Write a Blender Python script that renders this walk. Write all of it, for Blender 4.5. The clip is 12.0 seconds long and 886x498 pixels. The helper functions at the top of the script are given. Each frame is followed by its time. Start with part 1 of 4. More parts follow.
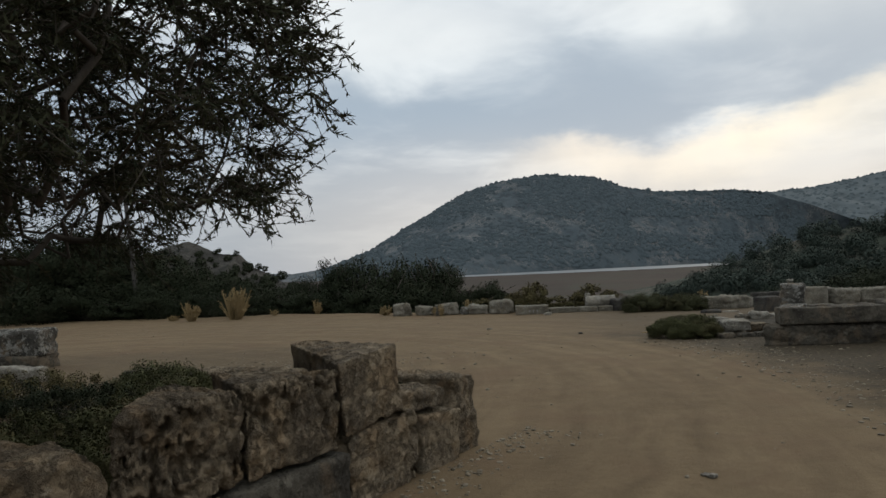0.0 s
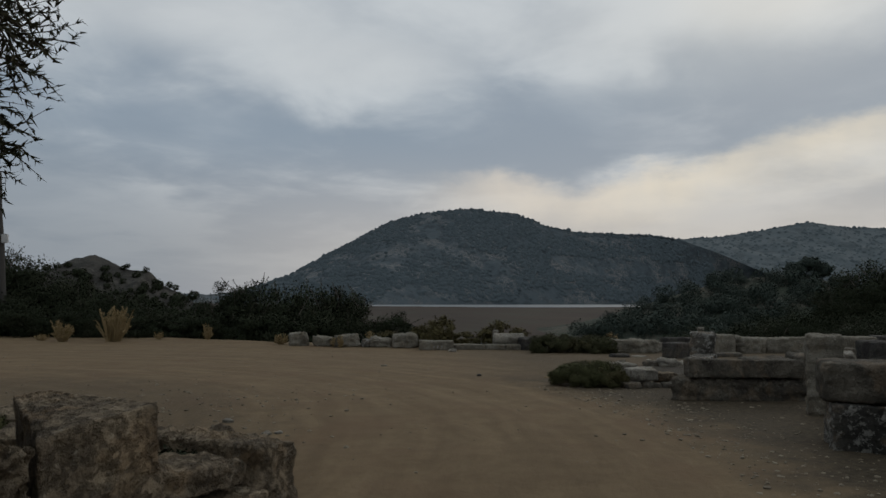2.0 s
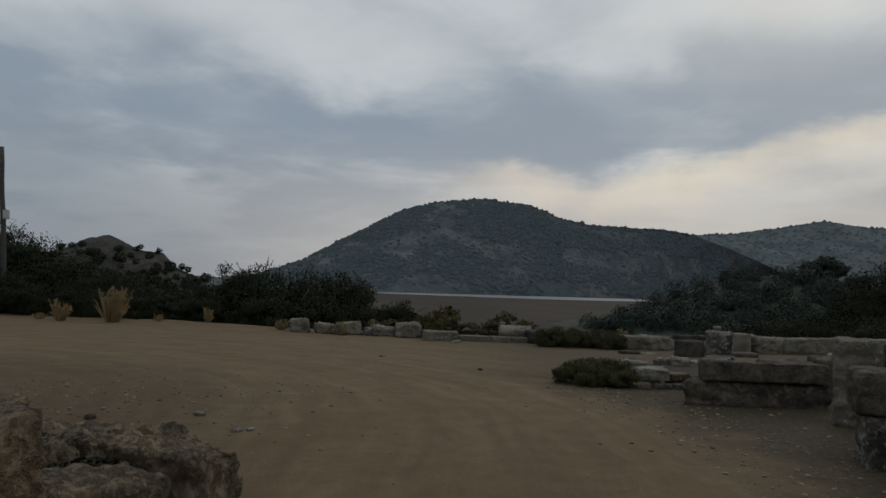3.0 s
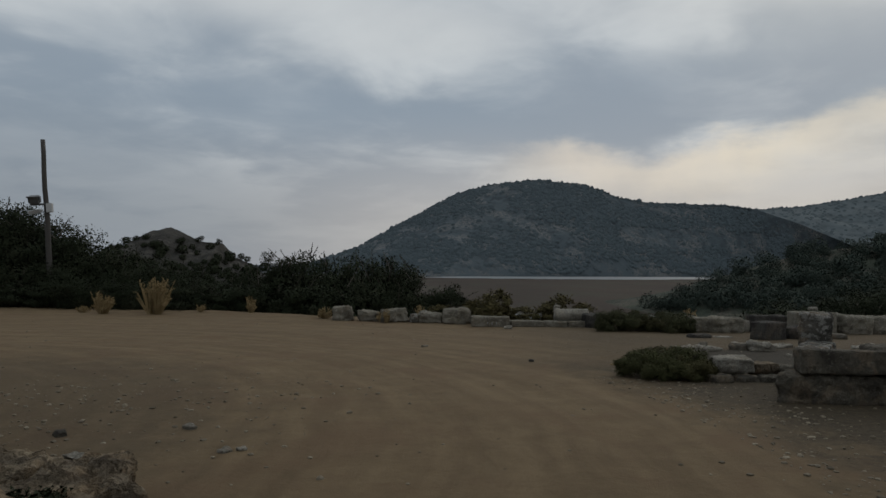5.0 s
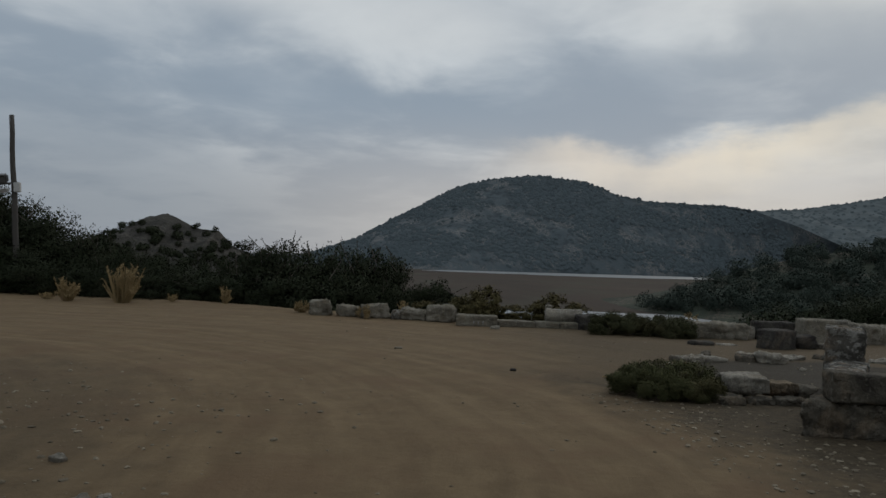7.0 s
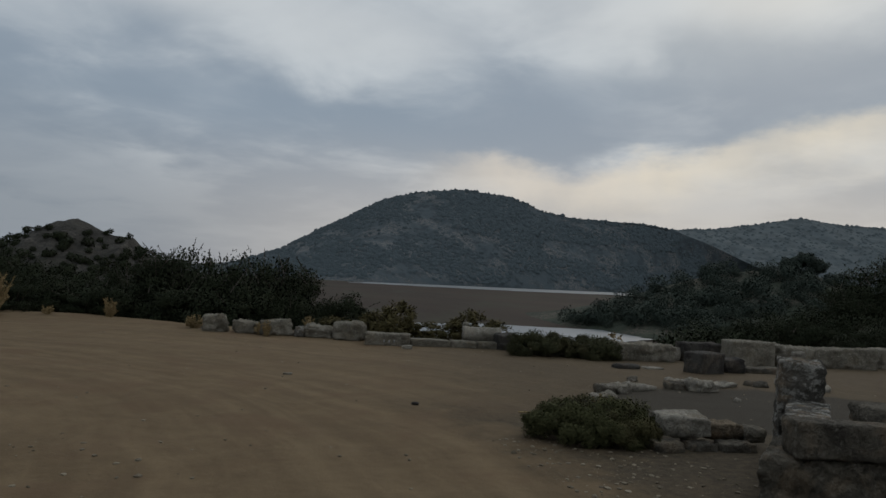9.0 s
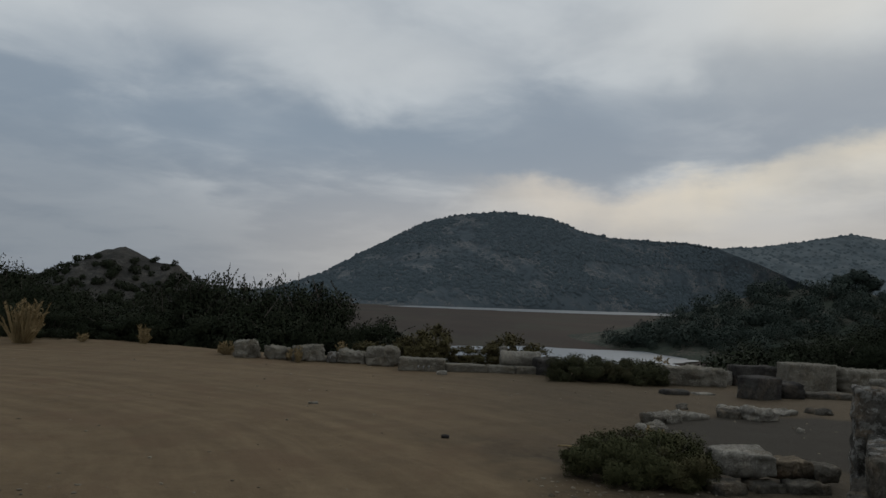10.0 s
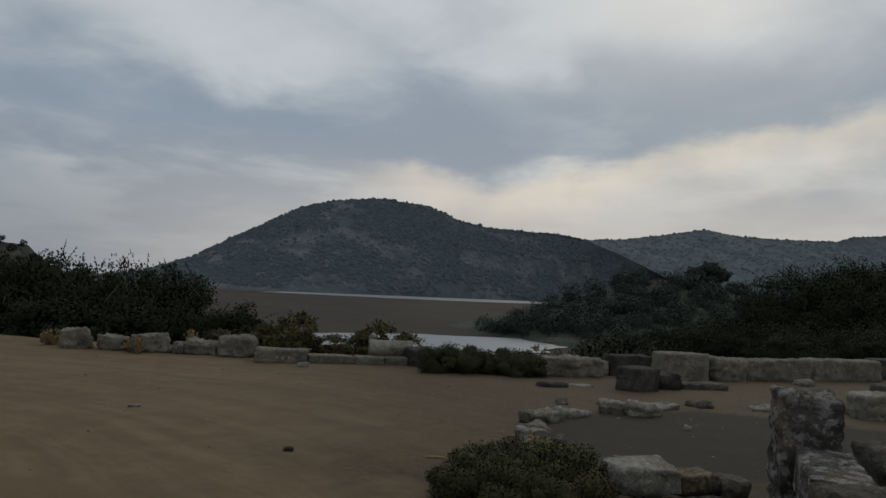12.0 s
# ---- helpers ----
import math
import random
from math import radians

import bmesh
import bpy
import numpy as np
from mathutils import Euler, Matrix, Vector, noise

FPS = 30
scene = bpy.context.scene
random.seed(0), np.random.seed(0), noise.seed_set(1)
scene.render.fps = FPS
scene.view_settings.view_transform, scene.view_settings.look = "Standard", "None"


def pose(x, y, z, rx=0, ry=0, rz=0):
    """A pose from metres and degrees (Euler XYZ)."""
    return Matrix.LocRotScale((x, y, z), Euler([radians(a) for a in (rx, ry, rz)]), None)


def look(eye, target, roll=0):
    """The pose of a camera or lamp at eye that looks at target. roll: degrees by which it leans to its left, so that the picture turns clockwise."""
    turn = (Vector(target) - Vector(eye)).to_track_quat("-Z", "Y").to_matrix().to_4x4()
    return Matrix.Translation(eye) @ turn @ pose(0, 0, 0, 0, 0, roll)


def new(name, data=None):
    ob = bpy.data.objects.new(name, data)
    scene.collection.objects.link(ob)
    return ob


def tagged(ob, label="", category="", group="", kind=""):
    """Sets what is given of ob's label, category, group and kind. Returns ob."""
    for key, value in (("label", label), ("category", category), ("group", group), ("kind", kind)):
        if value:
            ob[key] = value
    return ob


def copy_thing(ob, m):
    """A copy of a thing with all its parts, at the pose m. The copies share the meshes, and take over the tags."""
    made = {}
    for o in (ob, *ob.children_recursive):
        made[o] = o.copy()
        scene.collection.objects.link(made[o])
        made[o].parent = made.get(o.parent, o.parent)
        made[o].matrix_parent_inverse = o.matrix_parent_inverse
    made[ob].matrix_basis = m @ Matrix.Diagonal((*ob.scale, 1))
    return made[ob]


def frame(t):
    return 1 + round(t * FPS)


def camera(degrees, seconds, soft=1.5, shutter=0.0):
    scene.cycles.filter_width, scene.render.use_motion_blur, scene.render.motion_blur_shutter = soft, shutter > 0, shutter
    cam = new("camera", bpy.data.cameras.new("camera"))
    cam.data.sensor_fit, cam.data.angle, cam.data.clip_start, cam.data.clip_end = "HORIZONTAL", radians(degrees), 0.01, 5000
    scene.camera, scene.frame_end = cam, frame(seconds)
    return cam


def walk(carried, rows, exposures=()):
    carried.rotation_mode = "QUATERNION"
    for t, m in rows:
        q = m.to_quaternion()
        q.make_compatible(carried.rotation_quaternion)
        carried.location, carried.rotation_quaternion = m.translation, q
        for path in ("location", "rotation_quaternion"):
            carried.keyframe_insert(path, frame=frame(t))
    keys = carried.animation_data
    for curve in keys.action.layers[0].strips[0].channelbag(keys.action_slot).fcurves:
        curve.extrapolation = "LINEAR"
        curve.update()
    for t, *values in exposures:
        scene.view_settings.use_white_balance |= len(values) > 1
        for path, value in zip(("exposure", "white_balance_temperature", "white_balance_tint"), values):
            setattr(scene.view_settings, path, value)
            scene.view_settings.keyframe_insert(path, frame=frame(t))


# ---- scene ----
import functools

cam = camera(63.3, 12.0)
PATH = [
    (0, (-0.313, 0.21, 1.512), (-0.266, 2.208, 1.561), -2.4),
    (0.5, (-0.113, 0.625, 1.49), (0.14, 2.608, 1.51), -2.5),
    (1, (0.082, 0.934, 1.499), (0.41, 2.907, 1.515), 0.3),
    (1.5, (0.172, 1.29, 1.519), (0.567, 3.249, 1.596), 2.2),
    (2, (0.341, 1.61, 1.518), (0.603, 3.588, 1.647), 0.5),
    (2.5, (0.495, 1.937, 1.524), (0.696, 3.924, 1.637), 1.0),
    (2.7, (0.549, 2.096, 1.518), (0.768, 4.081, 1.626), 1.8),
    (4.5, (0.94, 3.414, 1.535), (1.181, 5.398, 1.59), 2.6),
    (5, (1.005, 3.791, 1.503), (1.082, 5.789, 1.552), 0.6),
    (5.5, (1.122, 4.115, 1.516), (1.124, 6.115, 1.516), 0.2),
    (6, (1.163, 4.548, 1.507), (1.295, 6.542, 1.42), 0.8),
    (6.5, (1.284, 4.913, 1.515), (1.363, 6.911, 1.539), 0.4),
    (7, (1.432, 5.226, 1.524), (1.514, 7.224, 1.555), 2.1),
    (8.8, (1.869, 6.59, 1.511), (2.134, 8.57, 1.605), 1.9),
    (9, (1.932, 6.813, 1.555), (2.215, 8.791, 1.63), 3.0),
    (9.5, (2.048, 7.214, 1.521), (2.329, 9.192, 1.614), 1.1),
    (10, (2.141, 7.421, 1.551), (2.311, 9.409, 1.684), 2.3),
    (10.5, (2.242, 7.827, 1.55), (2.5, 9.804, 1.707), 3.3),
    (11, (2.312, 8.096, 1.534), (2.597, 10.072, 1.65), 1.6),
    (11.5, (2.438, 8.453, 1.53), (2.7, 10.434, 1.624), 3.2),
    (12, (2.552, 8.85, 1.512), (3.056, 10.782, 1.624), 2.9),
]
EXPOSURES = [(0, 0.52, 6800, 10), (0.5, 0.38, 6780, 10), (1.0, 0.2, 6720, 10), (1.5, -0.02, 6700, 10), (2.0, -0.1, 6650, 10), (2.7, -0.16, 6650, 10), (4.3, -0.12, 6650, 10), (5.0, -0.10, 6700, 10), (5.5, 0.06, 6750, 10), (6.0, 0.16, 6750, 10), (6.5, 0.10, 6700, 10), (7.0, -0.05, 6650, 10), (9.0, -0.12, 6600, 10), (10.0, -0.20, 6580, 10), (10.5, -0.20, 6600, 10), (12, -0.14, 6600, 10)]
walk(cam, [(t, look(eye, target, roll)) for t, eye, target, roll in PATH], EXPOSURES)

# ---- world: overcast evening sky, thin clouds with a warm gap low to the right ----
def link_value(nt, sock, v):
    if isinstance(v, (int, float)):
        sock.default_value = v
    elif isinstance(v, tuple):
        sock.default_value = v if len(sock.default_value) == len(v) else (*v, 1.0)
    else:
        nt.links.new(v, sock)


def mth(nt, op, a, b=0.0, c=0.0, clamp=False):
    n = nt.nodes.new("ShaderNodeMath")
    n.operation, n.use_clamp = op, clamp
    for s, v in zip(n.inputs, (a, b, c)):
        link_value(nt, s, v)
    return n.outputs[0]


def ramp01(nt, v, lo, hi):
    n = nt.nodes.new("ShaderNodeMapRange")
    n.interpolation_type = "SMOOTHSTEP"
    for s, q in zip(n.inputs, (v, lo, hi, 0.0, 1.0)):
        link_value(nt, s, q)
    return n.outputs[0]


def mixc(nt, f, a, b, mode="MIX"):
    n = nt.nodes.new("ShaderNodeMix")
    n.data_type, n.blend_type = "RGBA", mode
    link_value(nt, n.inputs[0], f)
    link_value(nt, n.inputs[6], a)
    link_value(nt, n.inputs[7], b)
    return n.outputs[2]


def noisy(nt, vec, scale, detail=4.0, rough=0.55, distort=0.0):
    n = nt.nodes.new("ShaderNodeTexNoise")
    if vec is not None:
        nt.links.new(vec, n.inputs["Vector"])
    n.inputs["Scale"].default_value, n.inputs["Detail"].default_value = scale, detail
    n.inputs["Roughness"].default_value, n.inputs["Distortion"].default_value = rough, distort
    return n.outputs[0]


def comb(nt, x, y, z):
    n = nt.nodes.new("ShaderNodeCombineXYZ")
    for s, v in zip(n.inputs, (x, y, z)):
        link_value(nt, s, v)
    return n.outputs[0]


def split(nt, v):
    n = nt.nodes.new("ShaderNodeSeparateXYZ")
    nt.links.new(v, n.inputs[0])
    return n.outputs


SUN_AZ, SUN_EL = 36.0, 27.0
world = bpy.data.worlds.new("overcast_sky")
scene.world = world
world.use_nodes = True
wt = world.node_tree
wt.nodes.clear()
sky = wt.nodes.new("ShaderNodeTexSky")
sky.sky_type, sky.sun_disc = "NISHITA", False
sky.sun_elevation, sky.sun_rotation = radians(SUN_EL), radians(SUN_AZ)
coord = wt.nodes.new("ShaderNodeTexCoord").outputs["Generated"]
dx, dy, dz = split(wt, coord)
az = mth(wt, "MULTIPLY", mth(wt, "ARCTAN2", dx, dy), 57.2958)
el = mth(wt, "MULTIPLY", mth(wt, "ARCSINE", dz), 57.2958)
up = mth(wt, "ADD", mth(wt, "MAXIMUM", dz, 0.0), 0.16)
flat = comb(wt, mth(wt, "DIVIDE", dx, up), mth(wt, "DIVIDE", dy, up), 0.35)
n_big = noisy(wt, flat, 0.75, 5.0, 0.5, 0.35)
n_mid = noisy(wt, flat, 2.1, 5.0, 0.55, 0.3)
lumps = mth(wt, "ADD", mth(wt, "MULTIPLY", n_big, 0.65), mth(wt, "MULTIPLY", n_mid, 0.35))
cover = ramp01(wt, lumps, 0.415, 0.595)
cloud = mixc(wt, cover, (0.262, 0.322, 0.392), (0.55, 0.600, 0.640))


def blob(cx, cy, rx, ry):
    """One broad cloud lump, by azimuth and elevation in degrees, with a ragged rim."""
    qx = mth(wt, "DIVIDE", mth(wt, "SUBTRACT", az, cx), rx)
    qy = mth(wt, "DIVIDE", mth(wt, "SUBTRACT", el, cy), ry)
    d = mth(wt, "POWER", mth(wt, "ADD", mth(wt, "MULTIPLY", qx, qx), mth(wt, "MULTIPLY", qy, qy)), 0.5)
    d = mth(wt, "ADD", d, mth(wt, "MULTIPLY", mth(wt, "SUBTRACT", n_mid, 0.5), 1.1))
    return mth(wt, "SUBTRACT", 1.0, ramp01(wt, d, 0.25, 1.25))


# grey belly of the cloud deck, and the thinner, paler places above it
GREY, PALE = (0.262, 0.325, 0.398), (0.57, 0.61, 0.64)
for cx, cy, rx, ry, amount, tone in ((-14, 12.0, 16, 3.6, 0.75, GREY), (14, 13.6, 15, 4.0, 0.70, GREY), (-22, 16.0, 9, 3.0, 0.5, GREY), (-27, 9.0, 15, 4.5, 0.7, (0.240, 0.298, 0.365)), (32, 16.5, 8, 3.0, 0.6, GREY), (0, 17.8, 10, 2.6, 0.65, PALE), (-12, 20.5, 13, 2.6, 0.55, PALE), (18, 20.0, 9, 2.5, 0.40, PALE), (33, 21.5, 9, 3.2, 0.6, (0.70, 0.71, 0.69))):
    cloud = mixc(wt, mth(wt, "MULTIPLY", blob(cx, cy, rx, ry), amount), cloud, tone)
# brighter towards the hidden sun, and higher up
glow_d = mth(wt, "POWER", mth(wt, "ADD", mth(wt, "POWER", mth(wt, "SUBTRACT", az, SUN_AZ), 2.0), mth(wt, "POWER", mth(wt, "MULTIPLY", mth(wt, "SUBTRACT", el, 24.0), 1.5), 2.0)), 0.5)
near_sun = mth(wt, "SUBTRACT", 1.0, ramp01(wt, glow_d, 2.0, 26.0))
cloud = mixc(wt, mth(wt, "MULTIPLY", near_sun, 0.28), cloud, (0.80, 0.79, 0.72))
high = ramp01(wt, el, 13.0, 24.0)
cloud = mixc(wt, mth(wt, "MULTIPLY", high, 0.22), cloud, (0.62, 0.65, 0.67))
# pale, slightly violet haze at the horizon
haze = mth(wt, "SUBTRACT", 1.0, ramp01(wt, el, 3.0, 13.0))
cloud = mixc(wt, mth(wt, "MULTIPLY", haze, 0.85), cloud, mixc(wt, ramp01(wt, az, -24.0, 9.0), (0.222, 0.258, 0.306), (0.475, 0.460, 0.455)))
# the warm gap between the cloud base and the hills
wob = mth(wt, "MULTIPLY", mth(wt, "SUBTRACT", noisy(wt, comb(wt, mth(wt, "MULTIPLY", az, 0.10), mth(wt, "MULTIPLY", el, 0.20), 2.0), 1.0, 5.0, 0.6), 0.5), 5.5)
slope = mth(wt, "ADD", mth(wt, "MULTIPLY", az, 0.19), 5.6)
hump = mth(wt, "SUBTRACT", 10.4, mth(wt, "MULTIPLY", mth(wt, "ABSOLUTE", mth(wt, "SUBTRACT", az, 12.0)), 0.22))
el_u = mth(wt, "ADD", mth(wt, "MAXIMUM", slope, hump), wob)
depth_in = mth(wt, "SUBTRACT", el_u, el)
under = ramp01(wt, depth_in, -0.5, 1.3)
side = mth(wt, "MULTIPLY", ramp01(wt, az, 3.0, 14.0), mth(wt, "SUBTRACT", 1.0, ramp01(wt, az, 70.0, 110.0)))
streaks = noisy(wt, comb(wt, mth(wt, "MULTIPLY", az, 0.16), mth(wt, "MULTIPLY", el, 0.05), 5.0), 1.0, 3.0)
rim = mth(wt, "SUBTRACT", 1.0, ramp01(wt, depth_in, 0.8, 5.5))
gap = mth(wt, "MULTIPLY", mth(wt, "MULTIPLY", under, side), mth(wt, "MULTIPLY", mth(wt, "ADD", mth(wt, "MULTIPLY", rim, 0.58), 0.14), mth(wt, "ADD", 0.35, mth(wt, "MULTIPLY", streaks, 1.15))))
cloud = mixc(wt, gap, cloud, mixc(wt, ramp01(wt, az, 12.0, 30.0), (0.72, 0.655, 0.565), (0.78, 0.71, 0.58)))
over = mth(wt, "SUBTRACT", el, el_u)
shelf = mth(wt, "MULTIPLY", mth(wt, "MULTIPLY", ramp01(wt, over, -0.3, 1.2), mth(wt, "SUBTRACT", 1.0, ramp01(wt, over, 2.0, 7.0))), side)
cloud = mixc(wt, mth(wt, "MULTIPLY", shelf, 0.6), cloud, (0.275, 0.325, 0.388))
zenith = ramp01(wt, el, 20.0, 75.0)
lift = mth(wt, "ADD", 1.06, mth(wt, "MULTIPLY", zenith, 1.1))
bg_clear = wt.nodes.new("ShaderNodeBackground")
wt.links.new(sky.outputs[0], bg_clear.inputs[0])
bg_clear.inputs[1].default_value = 0.05
bg_cloud = wt.nodes.new("ShaderNodeBackground")
wt.links.new(cloud, bg_cloud.inputs[0])
wt.links.new(lift, bg_cloud.inputs[1])
both = wt.nodes.new("ShaderNodeMixShader")
both.inputs[0].default_value = 0.94
wt.links.new(bg_clear.outputs[0], both.inputs[1])
wt.links.new(bg_cloud.outputs[0], both.inputs[2])
out = wt.nodes.new("ShaderNodeOutputWorld")
wt.links.new(both.outputs[0], out.inputs[0])

sun = new("sun", bpy.data.lights.new("sun", "SUN"))
sun.data.energy, sun.data.angle, sun.data.color = 0.45, radians(25), (1.0, 0.93, 0.84)
sun_way = Vector((math.sin(radians(SUN_AZ)) * math.cos(radians(SUN_EL)), math.cos(radians(SUN_AZ)) * math.cos(radians(SUN_EL)), math.sin(radians(SUN_EL))))
sun.matrix_world = look(sun_way * 50, (0, 0, 0))


# ---- materials ----
def material(name, rough=0.9, spec=0.25):
    m = bpy.data.materials.new(name)
    m.use_nodes = True
    nt = m.node_tree
    b = nt.nodes["Principled BSDF"]
    b.inputs["Roughness"].default_value = rough
    b.inputs["Specular IOR Level"].default_value = spec
    return m, nt, b


def bump(nt, b, height, strength, dist):
    n = nt.nodes.new("ShaderNodeBump")
    n.inputs["Strength"].default_value, n.inputs["Distance"].default_value = strength, dist
    nt.links.new(height, n.inputs["Height"])
    nt.links.new(n.outputs[0], b.inputs["Normal"])


def obj_vec(nt, shift=True):
    c = nt.nodes.new("ShaderNodeTexCoord").outputs["Object"]
    if not shift:
        return c
    info = nt.nodes.new("ShaderNodeObjectInfo").outputs["Random"]
    add = nt.nodes.new("ShaderNodeVectorMath")
    add.operation = "ADD"
    nt.links.new(c, add.inputs[0])
    nt.links.new(comb(nt, mth(nt, "MULTIPLY", info, 37.0), mth(nt, "MULTIPLY", info, 91.0), mth(nt, "MULTIPLY", info, 53.0)), add.inputs[1])
    return add.outputs[0]


def stone_material(name, base, dark, pale, lichen=0.5, warm=(0.33, 0.23, 0.14), warm_amt=0.3, cover=0.60, holes=0.4):
    m, nt, b = material(name, 0.95, 0.12)
    v = obj_vec(nt)
    n1, n2, n3 = noisy(nt, v, 2.2, 6, 0.65), noisy(nt, v, 9.0, 6, 0.7), noisy(nt, v, 45.0, 5, 0.65)
    c = mixc(nt, ramp01(nt, n1, 0.35, 0.66), dark, base)
    c = mixc(nt, mth(nt, "MULTIPLY", ramp01(nt, noisy(nt, v, 3.3, 4, 0.5, 0.6), 0.50, 0.66), warm_amt), c, warm)
    c = mixc(nt, mth(nt, "MULTIPLY", ramp01(nt, n2, 0.48, 0.66), 0.7), c, dark)
    spots = mth(nt, "MULTIPLY", ramp01(nt, noisy(nt, v, 7.0, 6, 0.72, 0.15), cover - 0.03, cover + 0.05), lichen)
    c = mixc(nt, spots, c, pale)
    specks = mth(nt, "MULTIPLY", ramp01(nt, noisy(nt, v, 28.0, 4, 0.6, 0.1), 0.60, 0.66), lichen * 0.8)
    c = mixc(nt, specks, c, pale)
    c = mixc(nt, 0.6, c, mixc(nt, n3, (0.2, 0.2, 0.2), (0.8, 0.8, 0.8)), "OVERLAY")
    nt.links.new(c, b.inputs["Base Color"])
    cells = ramp01(nt, noisy(nt, v, 13.0, 6, 0.7, 0.1), 0.38, 0.54)
    h = mth(nt, "ADD", mth(nt, "MULTIPLY", n3, 0.55), mth(nt, "ADD", n2, mth(nt, "MULTIPLY", cells, holes)))
    bump(nt, b, h, 1.0, 0.03)
    return m


M_BLOCK = stone_material("weathered_limestone", (0.101, 0.089, 0.070), (0.043, 0.038, 0.031), (0.187, 0.173, 0.142), 0.35, warm_amt=0.18)
M_PITTED = stone_material("pitted_limestone", (0.222, 0.173, 0.116), (0.086, 0.067, 0.047), (0.295, 0.260, 0.205), 0.25, (0.231, 0.140, 0.066), 0.3, holes=1.0)
M_ROW = stone_material("row_limestone", (0.189, 0.172, 0.139), (0.099, 0.088, 0.069), (0.272, 0.254, 0.212), 0.5, (0.166, 0.126, 0.076), 0.25)
M_PALE = stone_material("pale_limestone", (0.256, 0.236, 0.198), (0.134, 0.121, 0.099), (0.368, 0.348, 0.303), 0.5, (0.224, 0.172, 0.109), 0.25)
M_LICHEN = stone_material("lichen_spotted_limestone", (0.090, 0.082, 0.070), (0.033, 0.031, 0.027), (0.232, 0.223, 0.199), 0.85, cover=0.535)
M_DARK = stone_material("dark_limestone", (0.069, 0.064, 0.056), (0.030, 0.027, 0.025), (0.111, 0.105, 0.092), 0.25, warm_amt=0.08)


def leaf_material(name, c1, c2, c3, rough=0.8):
    m, nt, b = material(name, rough, 0.06)
    g = nt.nodes.new("ShaderNodeNewGeometry").outputs["Random Per Island"]
    v = obj_vec(nt, False)
    c = mixc(nt, g, c1, c2)
    c = mixc(nt, mth(nt, "MULTIPLY", ramp01(nt, noisy(nt, v, 1.3, 3), 0.5, 0.7), 0.6), c, c3)
    nt.links.new(c, b.inputs["Base Color"])
    return m


M_LEAF = leaf_material("shrub_leaves", (0.015, 0.019, 0.010), (0.023, 0.028, 0.015), (0.032, 0.030, 0.018))
M_TREELEAF = leaf_material("tree_leaves", (0.025, 0.030, 0.019), (0.054, 0.054, 0.030), (0.061, 0.045, 0.025))
M_BRUSH = leaf_material("low_bush_leaves", (0.040, 0.044, 0.020), (0.074, 0.072, 0.033), (0.085, 0.066, 0.034))
M_STRAW = leaf_material("dry_straw", (0.19, 0.138, 0.068), (0.29, 0.215, 0.115), (0.16, 0.115, 0.06))
M_MOUND = leaf_material("kerb_mound_leaves", (0.030, 0.034, 0.018), (0.062, 0.060, 0.030), (0.070, 0.058, 0.030))
M_REED = leaf_material("olive_weeds", (0.051, 0.045, 0.020), (0.097, 0.079, 0.036), (0.041, 0.041, 0.018))
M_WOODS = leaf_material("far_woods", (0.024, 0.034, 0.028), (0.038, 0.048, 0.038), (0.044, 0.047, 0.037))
# far trees: the blue-grey of distance haze is mixed into their leaf colours
M_MTWOODS_HAZED = leaf_material("mountain_woods", (0.050, 0.064, 0.070), (0.062, 0.077, 0.084), (0.056, 0.070, 0.074))
M_RIDGEWOODS_HAZED = leaf_material("ridge_woods", (0.072, 0.087, 0.092), (0.081, 0.097, 0.102), (0.076, 0.091, 0.095))


def bark_material():
    m, nt, b = material("bark", 0.95, 0.1)
    v = obj_vec(nt, False)
    c = mixc(nt, noisy(nt, v, 14.0, 5, 0.6), (0.035, 0.030, 0.026), (0.11, 0.092, 0.075))
    nt.links.new(c, b.inputs["Base Color"])
    bump(nt, b, noisy(nt, v, 40.0, 4), 0.6, 0.01)
    return m


M_BARK = bark_material()


